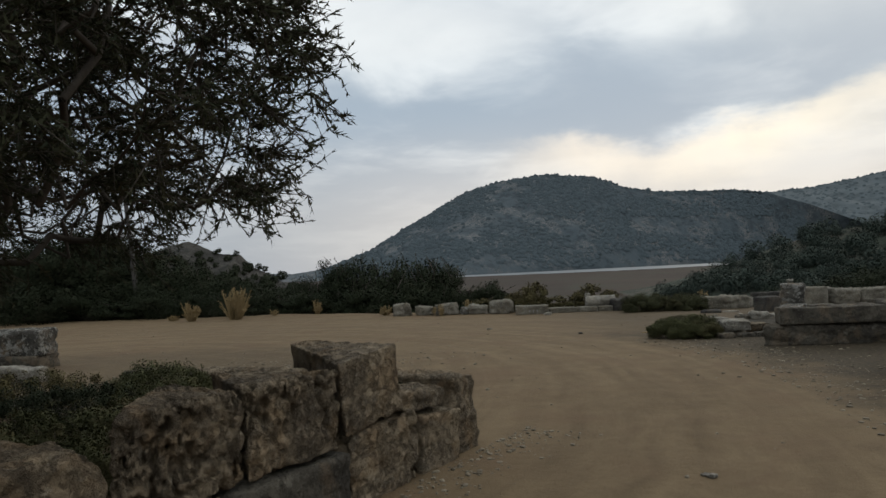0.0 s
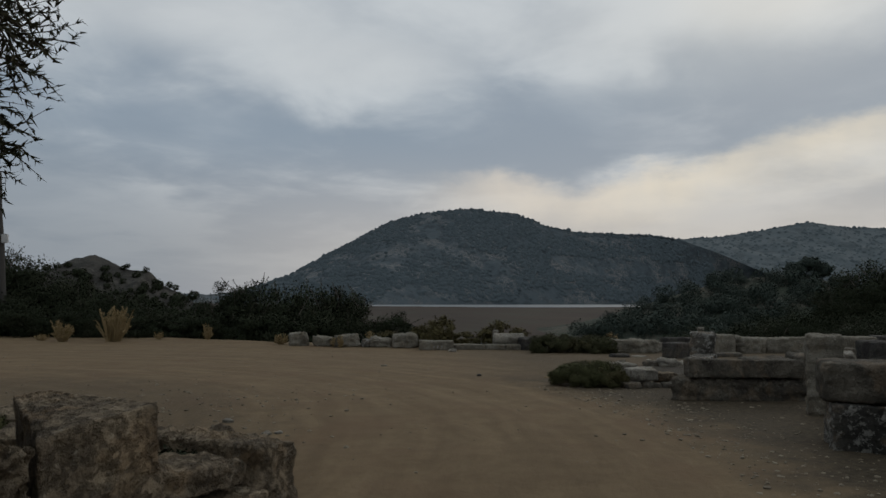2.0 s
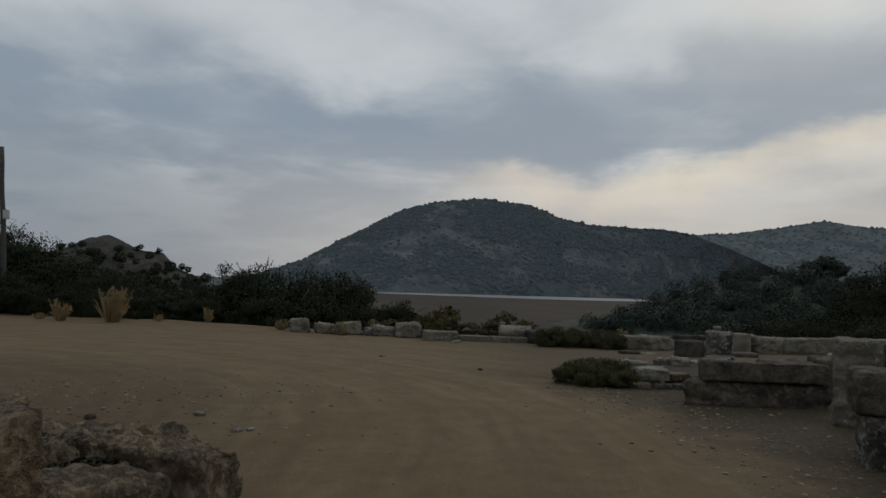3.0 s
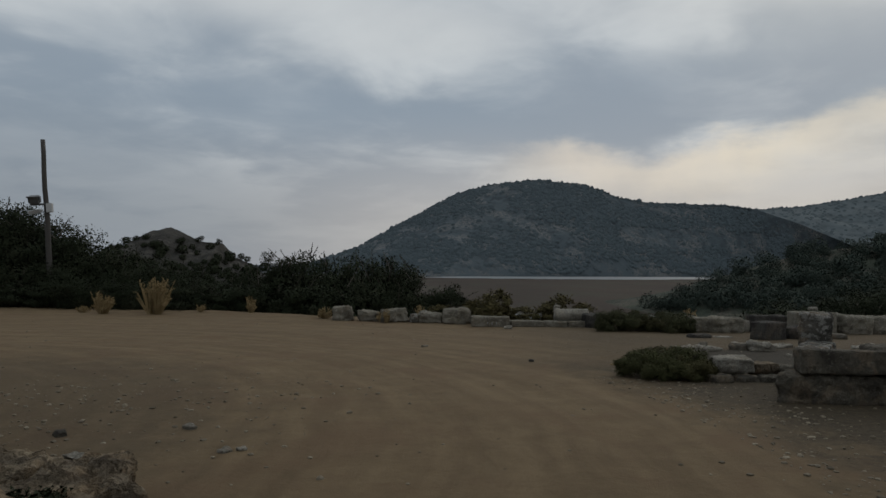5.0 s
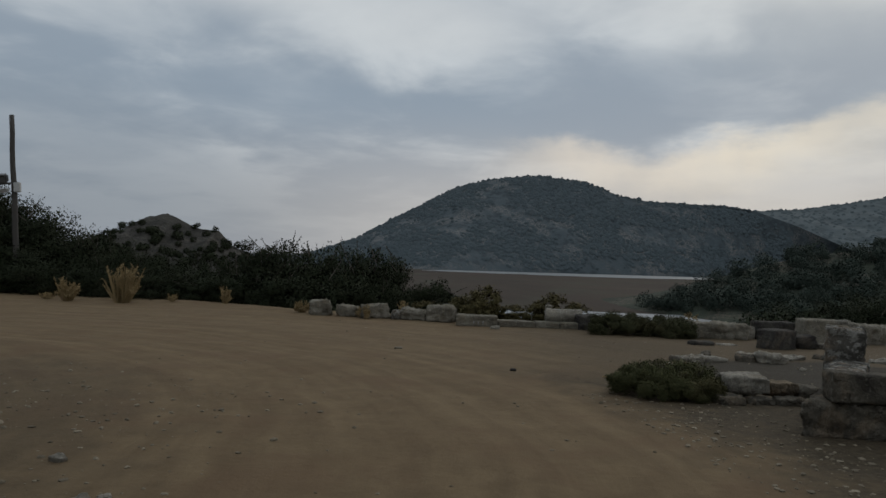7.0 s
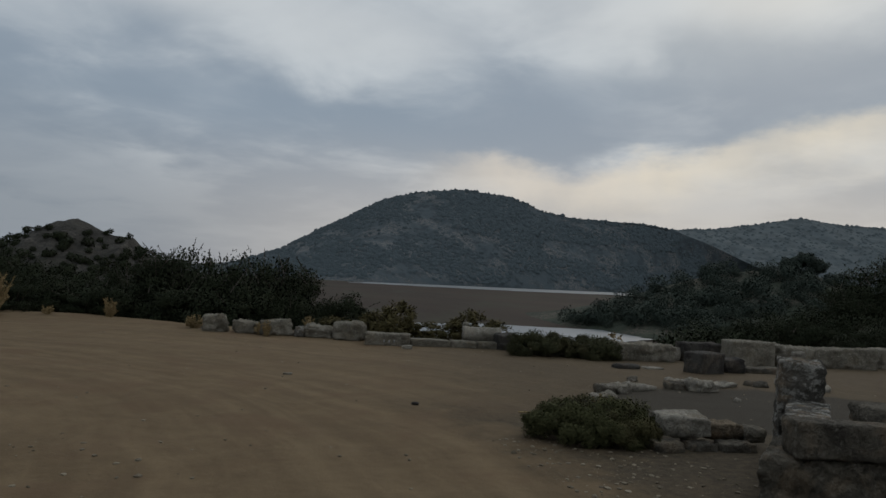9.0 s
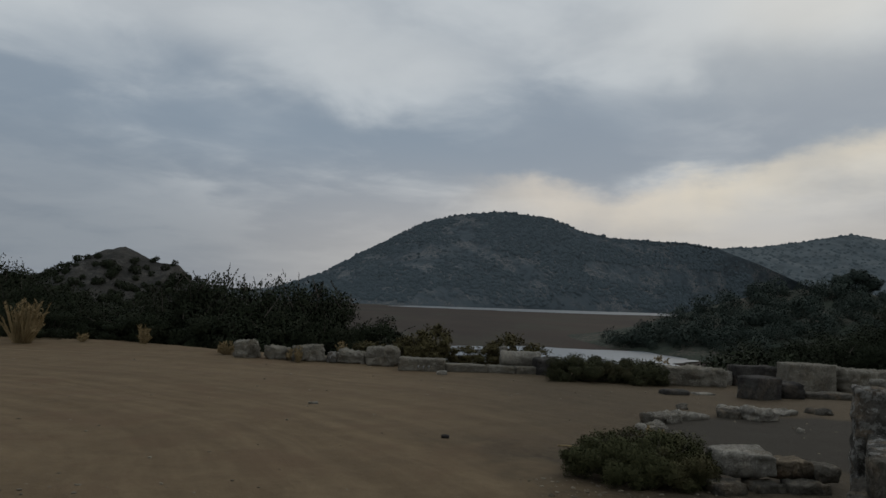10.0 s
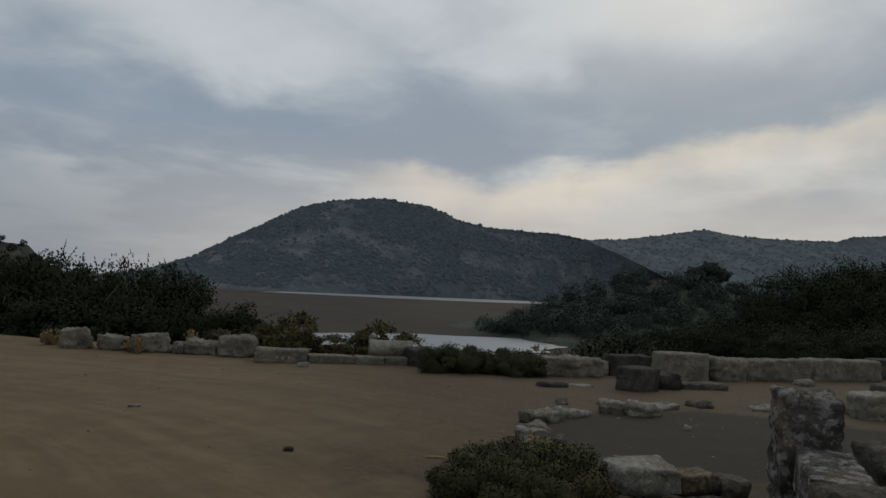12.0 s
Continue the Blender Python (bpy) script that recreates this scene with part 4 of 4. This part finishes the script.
def shrub(w, h, seed, leaf=0.10, count=70, per=70, label="", mat=None, wisps=10):
    """Stems from one foot, each with a lumpy mass of leaves, thinner sprays standing out of the top."""
    rng = np.random.RandomState(seed)
    root = tagged(new("shrub"), label, "shrub")
    vs, fs = [], []
    starts, ways, tips, lump = [], [], [], []
    for k in range(count):
        a, u = rng.rand() * 6.283, rng.rand() ** 0.5
        zz = h * (0.12 + 0.80 * rng.rand() * (1 - 0.45 * u * u))
        tip = Vector((math.cos(a) * u * w / 2, math.sin(a) * u * w / 2, zz)) * (0.9 + 0.2 * rng.rand())
        foot_ = Vector((math.cos(a) * 0.08 * w, math.sin(a) * 0.08 * w, -0.1))
        midp = foot_.lerp(tip, 0.5) + Vector((0, 0, 0.08 * h))
        if k % 2 == 0:
            tube(vs, fs, [foot_, midp, tip], [0.010 * h, 0.006 * h, 0.002 * h], 4)
        tips.append(tip)
        lump.append(0.125 * min(w, h * 1.6) * (0.55 + 0.9 * rng.rand()))
    for k in range(wisps):
        a, u = rng.rand() * 6.283, rng.rand() ** 0.5 * 0.8
        b0 = Vector((math.cos(a) * u * w / 2, math.sin(a) * u * w / 2, h * (0.95 - 0.4 * u * u)))
        w0 = Vector((rng.normal() * 0.08, rng.normal() * 0.07, 0.06 + 0.08 * rng.rand())) * min(h, 2.6)
        tube(vs, fs, [b0 - w0, b0, b0 + w0], [0.006 * h, 0.004 * h, 0.002 * h], 3)
        starts.append(b0)
        ways.append(w0)
    tagged(part("stem", mesh_from("stem", vs, fs, M_BARK), root), kind="stuff")
    reach = np.repeat(np.array(lump), per)[:, None]
    ball = rng.normal(size=(count * per, 3))
    ball *= (rng.rand(count * per) ** 0.45 / np.linalg.norm(ball, axis=1))[:, None] * np.array([1.0, 1.0, 0.8])
    soft = np.repeat(np.array([tuple(q) for q in tips]), per, 0) + ball * reach
    soft[:, 2] = np.maximum(soft[:, 2], 0.02 * h)
    v, f = leaves_along(soft, rng.normal(size=soft.shape) * 0.02, 1, leaf, leaf * 0.42, 1.0, seed)
    out_ = 1.1 * ball + 0.9 * (soft - np.array([0, 0, 0.35 * h])) / np.array([w / 2, w / 2, 0.65 * h]) + np.array([0, 0, 0.25])
    if starts:
        v2, f2 = leaves_along(np.array([tuple(q) for q in starts]), np.array([tuple(q) for q in ways]), 14, leaf * 0.9, leaf * 0.3, 0.8, seed + 1)
        out_ = np.concatenate([out_, rng.normal(size=(len(f2), 3)) + np.array([0, 0, 0.6])])
        v, f = np.concatenate([v, v2]), np.concatenate([f, f2 + len(v)])
    tagged(part("foliage", leaf_mesh("foliage", v, f, mat or M_LEAF, out_), root), kind="stuff")
    return root


# thicket on the left, below and along the edge
kinds = [shrub(3.4, 2.6, 101, 0.060, 110, 290, "dense dark green shrub at the terrace edge", wisps=9), shrub(2.9, 3.2, 102, 0.060, 110, 290, "tall dark green shrub with wispy shoots", wisps=12),
         shrub(4.2, 2.4, 103, 0.060, 115, 290, "broad dark green shrub at the terrace edge", wisps=3), shrub(2.0, 1.6, 104, 0.060, 50, 240, "small dark green shrub on the slope", wisps=5),
         shrub(6.4, 5.6, 105, 0.105, 190, 310, "large dark evergreen tree-like shrub", wisps=12)]
KIND_H = (2.6, 3.2, 2.4, 1.6, 5.6)
THICKET = [
    # x, y, kind, top height, width
    (-24.5, 36, 4, 3.4, 0.8), (-21.3, 35.5, 4, 3.0, 0.75), (-19.3, 35, 4, 3.6, 0.75), (-17.4, 35.4, 4, 4.5, 0.8), (-15.4, 35.2, 4, 3.8, 0.7),
    (-14.2, 34.8, 0, 3.2, 1.2), (-12.8, 34.6, 2, 2.6, 1.0), (-11.6, 35.2, 0, 2.2, 1.1), (-10.4, 34.2, 2, 1.8, 0.9), (-9.1, 34.8, 0, 1.5, 0.9),
    (-7.6, 34.0, 2, 1.15, 0.9), (-6.1, 34.6, 0, 1.4, 0.8), (-4.6, 34.0, 1, 2.2, 0.95), (-3.4, 34.4, 0, 2.2, 1.0), (-2.2, 33.8, 2, 2.0, 0.9),
    (-0.9, 33.6, 0, 1.95, 1.0), (0.1, 33.6, 1, 2.05, 1.0), (0.75, 33.2, 1, 1.5, 0.75), (-0.4, 32.4, 2, 1.2, 0.8), (-18.0, 33.4, 2, 1.8, 1.2), (-15.2, 33.2, 2, 1.7, 1.0), (-12.0, 33.0, 2, 1.3, 1.0), (-6.5, 32.4, 3, 0.75, 1.2), (-8.8, 32.6, 2, 1.0, 1.0), (-3.6, 31.8, 3, 0.95, 1.2), (-1.6, 31.2, 3, 0.85, 1.3), (-10.4, 32.2, 3, 0.9, 1.2), (-13.6, 32.0, 3, 0.9, 1.2), (-5.2, 32.0, 3, 0.8, 1.0),
    (1.4, 31.0, 3, 0.2, 1.0), (-28, 38, 4, 3.6, 0.8), (-32, 40, 4, 4.0, 0.9), (-37, 42, 4, 4.0, 1.0),
]
for i, (x, y, k, top, ws) in enumerate(THICKET):
    g = gz(x, y)
    s = max(0.45, (top - g) / KIND_H[k])
    ob = copy_thing(kinds[k], pose(x, y, g - 0.05, 0, 0, (i * 77) % 360))
    ob.scale = (ws * max(1, s) ** 0.5, ws * max(1, s) ** 0.5, s)
    tagged(ob, group="thicket along the terrace edge")
# dark trees near the right-hand side, below the terrace
for i, (x, y, k, top, ws) in enumerate([(43.5, 60, 4, 2.3, 0.8), (47.0, 61, 4, 4.9, 1.1), (51.0, 60, 4, 5.1, 1.1), (55.0, 61, 4, 5.9, 1.2), (60.0, 62, 4, 7.0, 1.3), (66.0, 64, 4, 7.4, 1.3), (73.0, 66, 4, 7.6, 1.4), (40.5, 58, 2, 0.9, 1.5), (44.0, 54, 2, 0.6, 1.6), (48.0, 53, 2, 1.0, 1.6), (52.0, 53, 2, 1.2, 1.6), (56.0, 54, 2, 1.6, 1.6), (37.0, 60, 2, 0.2, 1.6), (33.0, 60, 2, -0.8, 1.6), (29.0, 56, 2, -1.2, 1.6), (25.0, 50, 2, -1.2, 1.6), (36.0, 48, 0, 0.0, 1.6), (42.0, 46, 0, 0.4, 1.6)]):
    g = gz(x, y)
    s = max(0.6, (top - g) / KIND_H[k])
    ob = copy_thing(kinds[k], pose(x, y, g - 0.1, 0, 0, (i * 61) % 360))
    ob.scale = (ws * max(1, s) ** 0.5, ws * max(1, s) ** 0.5, s)
    tagged(ob, label="large dark evergreen shrub below the terrace", group="trees below the terrace")
for k, ob in enumerate(kinds):
    ob.matrix_world = pose((-41, -45, -49, 2.2, -54)[k], 29.6 if k == 3 else 44, gz((-41, -45, -49, 2.2, -54)[k], 29.6 if k == 3 else 44) - 0.05)

# weeds standing behind the row of blocks
olive = shrub(1.2, 1.0, 111, 0.06, 45, 110, "thin olive-brown weed behind the stones", M_REED, 12)
for x, y, top, ws in ((3.35, 26.6, 0.72, 1.0), (2.9, 27.0, 0.5, 0.9), (5.2, 26.5, 0.45, 0.9), (5.75, 26.7, 0.75, 1.0), (6.35, 26.4, 0.5, 0.9), (4.6, 27.6, 0.2, 0.9), (1.9, 28.2, 0.1, 1.0)):
    g = gz(x, y)
    ob = copy_thing(olive, pose(x, y, g - 0.04, 0, 0, x * 100))
    ob.scale = (ws, ws, max(0.5, (top - g) / 1.1))
olive.matrix_world = pose(3.75, 27.3, gz(3.75, 27.3))
# low green mound lying over the stones, and a yellowing one beside it
mound = shrub(1.5, 0.62, 121, 0.026, 120, 420, "low dense green mound growing over the kerb", M_MOUND, 40)
mound.matrix_world, mound.scale = pose(6.9, 23.7, gz(6.9, 23.7) - 0.02), (1.1, 0.8, 1.0)
ob = copy_thing(mound, pose(8.0, 23.5, gz(8.0, 23.5) - 0.02, 0, 0, 130))
ob.scale = (1.0, 0.8, 0.95)
yellow = shrub(0.6, 0.6, 122, 0.05, 30, 80, "yellowing weed beside a block", M_STRAW, 6)
yellow.matrix_world = pose(8.75, 23.9, gz(8.7, 23.9))
# bush on the terrace beside the flat stones
bush = shrub(1.38, 0.44, 131, 0.017, 200, 560, "low spreading olive-green bush on the terrace", M_BRUSH, 90)
bush.matrix_world, bush.scale = pose(4.62, 14.0, gz(4.6, 14.0) - 0.02), (1.0, 0.8, 1.0)
# weeds behind the near wall
for i, (x, y, h, w) in enumerate(((-3.6, 6.9, 0.42, 1.6), (-4.5, 7.9, 0.48, 1.9), (-3.2, 8.3, 0.40, 1.5), (-5.4, 9.2, 0.45, 1.8), (-3.7, 9.4, 0.5, 1.3), (-5.2, 6.6, 0.5, 1.9), (-2.9, 5.7, 0.40, 1.1), (-6.4, 8.2, 0.5, 1.8), (-4.1, 5.6, 0.5, 1.4))):
    ob = shrub(w, h, 140 + i, 0.020, 80, 320, "olive green weeds behind the ruined wall", (M_BRUSH, M_LEAF, M_BRUSH, M_REED)[i % 4], 24)
    ob.matrix_world = pose(x, y, gz(x, y) - 0.02)
tuft_bush = shrub(0.45, 0.16, 151, 0.018, 40, 120, "small dark plant rooted in the ruined wall", M_LEAF, 8)
tuft_bush.matrix_world = pose(-0.68, 6.05, 0.43)
for k, (x, y, z) in enumerate(((-0.8, 7.15, 0.30), (-1.5, 7.4, 0.28), (-1.0, 6.75, 0.2))):
    copy_thing(tuft_bush, pose(x, y, z, 0, 0, k * 70)).scale = (1.1, 1.1, 0.9)


def straw(w, h, seed, blades, label):
    """A tuft of dry grass: thin blades fanning from one foot."""
    rng = np.random.RandomState(seed)
    n = blades
    a = rng.rand(n) * 6.283
    clump = rng.randint(0, 5, n)
    cx, cy, ch = rng.uniform(-0.30, 0.30, 5) * w, rng.uniform(-0.2, 0.2, 5) * w, rng.uniform(0.45, 1.0, 5)
    foot_ = np.stack([cx[clump] * 0.6 + np.cos(a) * 0.08 * w * rng.rand(n), cy[clump] * 0.6 + np.sin(a) * 0.08 * w * rng.rand(n), 0 * a], 1)
    lean = rng.rand(n) ** 0.8 * w * 0.38
    hh = h * (0.30 + 0.62 * rng.rand(n)) * ch[clump]
    tip = foot_ + np.stack([np.cos(a) * lean * 0.6 + cx[clump] * 0.5, np.sin(a) * lean * 0.6 + cy[clump] * 0.5, hh], 1)
    midp = foot_ * 0.5 + tip * 0.5 + np.stack([0 * a, 0 * a, hh * 0.12], 1)
    side_ = np.stack([-np.sin(a), np.cos(a), 0 * a], 1) * 0.008 * h ** 0.5
    v = np.stack([foot_ - side_, foot_ + side_, midp + side_ * 1.2, tip, midp - side_ * 1.2], 1).reshape(-1, 3)
    f = [tuple(range(5 * i, 5 * i + 5)) for i in range(n)]
    heads_s, heads_w = tip - (tip - midp) * 0.35, (tip - midp) * 0.4
    v2, f2 = leaves_along(heads_s, heads_w, 9, 0.06 * h ** 0.5, 0.016, 0.9, seed + 1, 0.0)
    f = f + (f2 + len(v)).tolist()
    v = np.concatenate([v, v2])
    return tagged(new("dry_grass_tuft", mesh_from("dry_grass_tuft", v, f, M_STRAW, False)), label, "dry grass")


for i, (x, y, w, h, n) in enumerate(((-8.05, 29.2, 1.3, 1.5, 200), (-9.75, 29.1, 0.75, 1.0, 150), (-4.9, 30.0, 0.5, 0.7, 90), (0.0, 26.5, 0.5, 0.55, 120), (0.15, 26.2, 0.3, 0.4, 60), (-1.9, 27.6, 0.6, 0.45, 110), (-10.6, 29.6, 0.6, 0.35, 80), (-6.6, 29.9, 0.5, 0.3, 60), (1.2, 27.4, 0.5, 0.6, 80), (4.95, 14.55, 0.5, 0.55, 80), (5.25, 15.3, 0.5, 0.35, 70))):
    ob = straw(w, h, 200 + i, n, "pale dry grass tuft at the terrace edge")
    ob.matrix_world = pose(x, y, gz(x, y) - 0.02, 0, 0, i * 50)


# ---- the tree overhanging the track from the left ----
def overhanging_tree(foot_, centre, rad, seed, goals, per):
    rng = np.random.RandomState(seed)
    nodes, parent_of = [Vector(foot_), Vector(foot_) + Vector((0.15, -0.05, 0.7)), Vector(foot_) + Vector((0.35, -0.1, 1.45))], [-1, 0, 1]
    pts = []
    while len(pts) < goals:
        p = rng.uniform(-1, 1, 3)
        m = (p[0] ** 2 + p[1] ** 2) ** 1.5 + abs(p[2]) ** 6
        if m < 1 and m > 0.05:
            pts.append(Vector((centre[0] + p[0] * rad[0], centre[1] + p[1] * rad[1], centre[2] + p[2] * rad[2])))
    pts.sort(key=lambda p: (p - nodes[2]).length)
    ends = []
    arr = np.full((goals * 16, 3), 1e6)
    arr[2] = nodes[2]
    for p in pts:
        dd = arr[:len(nodes)] - np.array(p)
        j = int(np.argmin((dd * dd).sum(1)))
        a = nodes[j]
        steps = max(1, int((p - a).length / 0.28))
        prev = j
        for s in range(1, steps + 1):
            u = s / steps
            q = a.lerp(p, u) + Vector(rng.normal(size=3)) * 0.045 + Vector((0, 0, 0.10 * math.sin(math.pi * u) * (p - a).length * 0.5))
            arr[len(nodes)] = q
            nodes.append(q)
            parent_of.append(prev)
            prev = len(nodes) - 1
        ends.append(prev)
    load = [0] * len(nodes)
    for e in ends:
        k = e
        while k != -1:
            load[k] += 1
            k = parent_of[k]
    vs, fs = [], []
    for k in range(1, len(nodes)):
        rk = 0.0030 * max(1, load[k]) ** (0.46 if k > 2 else 0.52)
        rp = 0.0030 * max(1, load[parent_of[k]]) ** 0.46
        tube(vs, fs, [nodes[parent_of[k]], nodes[k]], [min(rp, rk * 1.5), rk], 6 if load[k] > 6 else 4)
    root = tagged(new("tree"), "spreading dark tree with fine feathery leaves over the wall", "tree")
    root.location = foot_
    inv = Matrix.Translation(foot_).inverted()
    # fine twigs leave every outer branch
    starts, ways = [], []
    for k in range(3, len(nodes)):
        if load[k] > 9:
            continue
        out_ = (nodes[k] - Vector(centre)).normalized()
        run = (nodes[k] - nodes[parent_of[k]]).normalized()
        for _ in range(per):
            w = (out_ * 0.75 + run * 0.6 + Vector(rng.normal(size=3)) * 0.5 + Vector((0, 0, -0.12))).normalized() * rng.uniform(0.14, 0.40)
            starts.append(nodes[k])
            ways.append(w)
    tv, tf = [], []
    half_s, half_w = [], []
    for s, w in zip(starts, ways):
        turn = Vector(rng.normal(size=3)) * 0.22 * w.length
        knee, end = s + w * 0.5 + turn, s + w + Vector((0, 0, 0.10 * w.length))
        tube(tv, tf, [s, knee, end], [0.0042, 0.0030, 0.0014], 3)
        half_s += [s, knee]
        half_w += [knee - s, end - knee]
    for name, vv, ff, mat, lab in (("trunk", vs, fs, M_BARK, ""), ("twig_spray", tv, tf, M_BARK, "")):
        ob = part(name, mesh_from(name, vv, ff, mat), root, lab)
        ob.matrix_parent_inverse = inv
    v, f = leaves_along(np.array(half_s), np.array(half_w), 14, 0.038, 0.0062, 0.36, seed, 0.02)
    ob = part("foliage", mesh_from("foliage", v, f, M_TREELEAF, False), root)
    ob.matrix_parent_inverse = inv
    return root


overhanging_tree((-5.3, 5.2, gz(-5.3, 5.2) - 0.05), (-4.3, 3.95, 3.7), (3.45, 2.95, 2.1), 7, 4300, 9)


# ---- lamp pole at the edge ----
def lamp_pole(x, y):
    z = gz(x, y)
    root = tagged(new("lamp_pole"), "tall leaning grey pole carrying two floodlights", "lamp pole")
    root.matrix_world = pose(x, y, z, 0, -4.6, 0)
    vs, fs = [], []
    pts = [Vector((0.015 * math.sin(q * 2.1), 0.01 * math.cos(q * 3), -0.3 + q)) for q in np.linspace(0, 6.95, 12)]
    tube(vs, fs, pts, list(np.linspace(0.115, 0.085, 12)), 12)
    fs.append(tuple(range(len(vs) - 12, len(vs))))
    part("pole", mesh_from("pole", vs, fs, M_POLE), root)

    def box(name, size, m, mat, parent, bevel=0.02, label=""):
        bm = bmesh.new()
        bmesh.ops.create_cube(bm, size=1, matrix=Matrix.Diagonal((*size, 1)))
        bmesh.ops.bevel(bm, geom=bm.edges[:], offset=bevel, segments=2, affect="EDGES")
        me = bpy.data.meshes.new(name)
        bm.to_mesh(me)
        bm.free()
        me.materials.append(mat)
        ob = part(name, me, parent, label)
        ob.matrix_basis = m
        return ob

    box("crossarm", (0.75, 0.06, 0.07), pose(-0.15, -0.11, 4.08), M_LAMPBODY, root, 0.01)
    a = box("floodlight", (0.42, 0.30, 0.32), pose(-0.36, -0.16, 4.27, 20, 0, 12), M_LAMPBODY, root, 0.05, "dark square floodlight")
    box("visor", (0.46, 0.10, 0.05), pose(0, -0.17, 0.15), M_LAMPBODY, a, 0.01)
    b = box("floodlight", (0.48, 0.24, 0.16), pose(-0.36, -0.16, 3.80, 12, -8, 8), M_LAMPPALE, root, 0.04, "pale flat floodlight")
    box("visor", (0.40, 0.06, 0.03), pose(0, -0.14, 0.06), M_LAMPPALE, b, 0.008)
    box("junction_box", (0.22, 0.16, 0.36), pose(0.17, -0.08, 3.92), M_LAMPPALE, root, 0.02, "pale junction box")


lamp_pole(-13.25, 32.7)


# ---- loose stones on the ground ----
def pebbles(name, count, seed, place, size, mat, label):
    rng = np.random.RandomState(seed)
    ico = bmesh.new()
    bmesh.ops.create_icosphere(ico, subdivisions=1, radius=1)
    bv, bf = np.array([v.co[:] for v in ico.verts]), np.array([[v.index for v in f.verts] for f in ico.faces])
    ico.free()
    xs, ys = place(rng, count)
    zs = ground_z(xs, ys)
    vv, ff = [], []
    for k in range(len(xs)):
        s = size[0] + (size[1] - size[0]) * rng.rand() ** 3.0
        sc = s * np.array([1, 0.5 + 0.5 * rng.rand(), 0.3 + 0.35 * rng.rand()])
        c, n = math.cos(k), math.sin(k)
        q = bv * sc * (0.75 + 0.5 * rng.rand(len(bv), 1))
        q = np.stack([q[:, 0] * c - q[:, 1] * n, q[:, 0] * n + q[:, 1] * c, q[:, 2]], 1)
        vv.append(q + np.array([xs[k], ys[k], zs[k] + 0.2 * sc[2]]))
        ff.append(bf + k * len(bv))
    return tagged(new(name, mesh_from(name, np.concatenate(vv), np.concatenate(ff), mat, False)), label, "pebbles", kind="stuff")


def pebble_material():
    m, nt, b = material("pebbles", 0.9, 0.2)
    g = nt.nodes.new("ShaderNodeNewGeometry").outputs["Random Per Island"]
    nt.links.new(mixc(nt, g, (0.085, 0.069, 0.048), (0.20, 0.168, 0.122)), b.inputs["Base Color"])
    return m


M_PEB = pebble_material()


def verge(rng, n):
    a = rng.uniform(-0.55, 0.30, n)
    r = 12.9 + np.abs(rng.normal(size=n)) * 1.1
    return -9 + r * np.cos(a), 10 + r * np.sin(a)


def inner(rng, n):
    return rng.normal(-2.6, 1.5, n), rng.normal(11.6, 1.5, n)


def wall_foot(rng, n):
    s = rng.uniform(-0.5, 2.6, n)
    k = np.abs(rng.normal(size=n)) * 0.28 + 0.03
    return WALL_P.x + WALL_U.x * s + WALL_U.y * k, WALL_P.y + WALL_U.y * s - WALL_U.x * k


def all_over(rng, n):
    return rng.uniform(-11, 12, n), rng.uniform(3, 27, n)


pebbles("gravel", 2400, 31, verge, (0.004, 0.034), M_PEB, "grey pebbles strewn along the verge below the blocks")
pebbles("gravel", 900, 32, inner, (0.006, 0.036), M_PEB, "small stones strewn over trampled earth")
pebbles("gravel", 600, 33, wall_foot, (0.005, 0.03), M_PEB, "pebbles along the foot of the ruined wall")
pebbles("gravel", 1300, 34, all_over, (0.004, 0.032), M_PEB, "scattered pebbles on the packed dirt")


# single stones and a pale stick lying on the track
for x, y, w, h, mat in ((-1.04, 10.4, 0.12, 0.04, M_PALE), (-0.46, 9.58, 0.10, 0.035, M_PALE), (-0.35, 9.62, 0.08, 0.03, M_PALE), (2.97, 15.8, 0.10, 0.04, M_DARK), (-2.1, 10.2, 0.12, 0.05, M_BLOCK), (-1.6, 9.4, 0.16, 0.04, M_PALE), (1.22, 18.5, 0.14, 0.04, M_PALE), (8.0, 16.9, 0.12, 0.05, M_PALE), (1.55, 5.15, 0.10, 0.03, M_PALE)):
    stone(x, y, w, h, w * 0.7, "small loose stone lying on packed dirt", mat, random.uniform(-60, 60), amp=0.03, r=0.06, res=0.012, sink=0.008, name="pebble", cat="pebble", group="loose stones on the track")
vs, fs = [], []
tube(vs, fs, [Vector((-0.13, 0, 0.012)), Vector((-0.02, 0.012, 0.016)), Vector((0.13, -0.01, 0.012))], [0.008, 0.011, 0.006], 6)
stick = tagged(new("stick", mesh_from("stick", vs, fs, M_STRAW)), "short pale dry stick lying on dirt", "stick")
stick.matrix_world = pose(4.35, 15.5, gz(4.35, 15.5), 0, 0, -20)
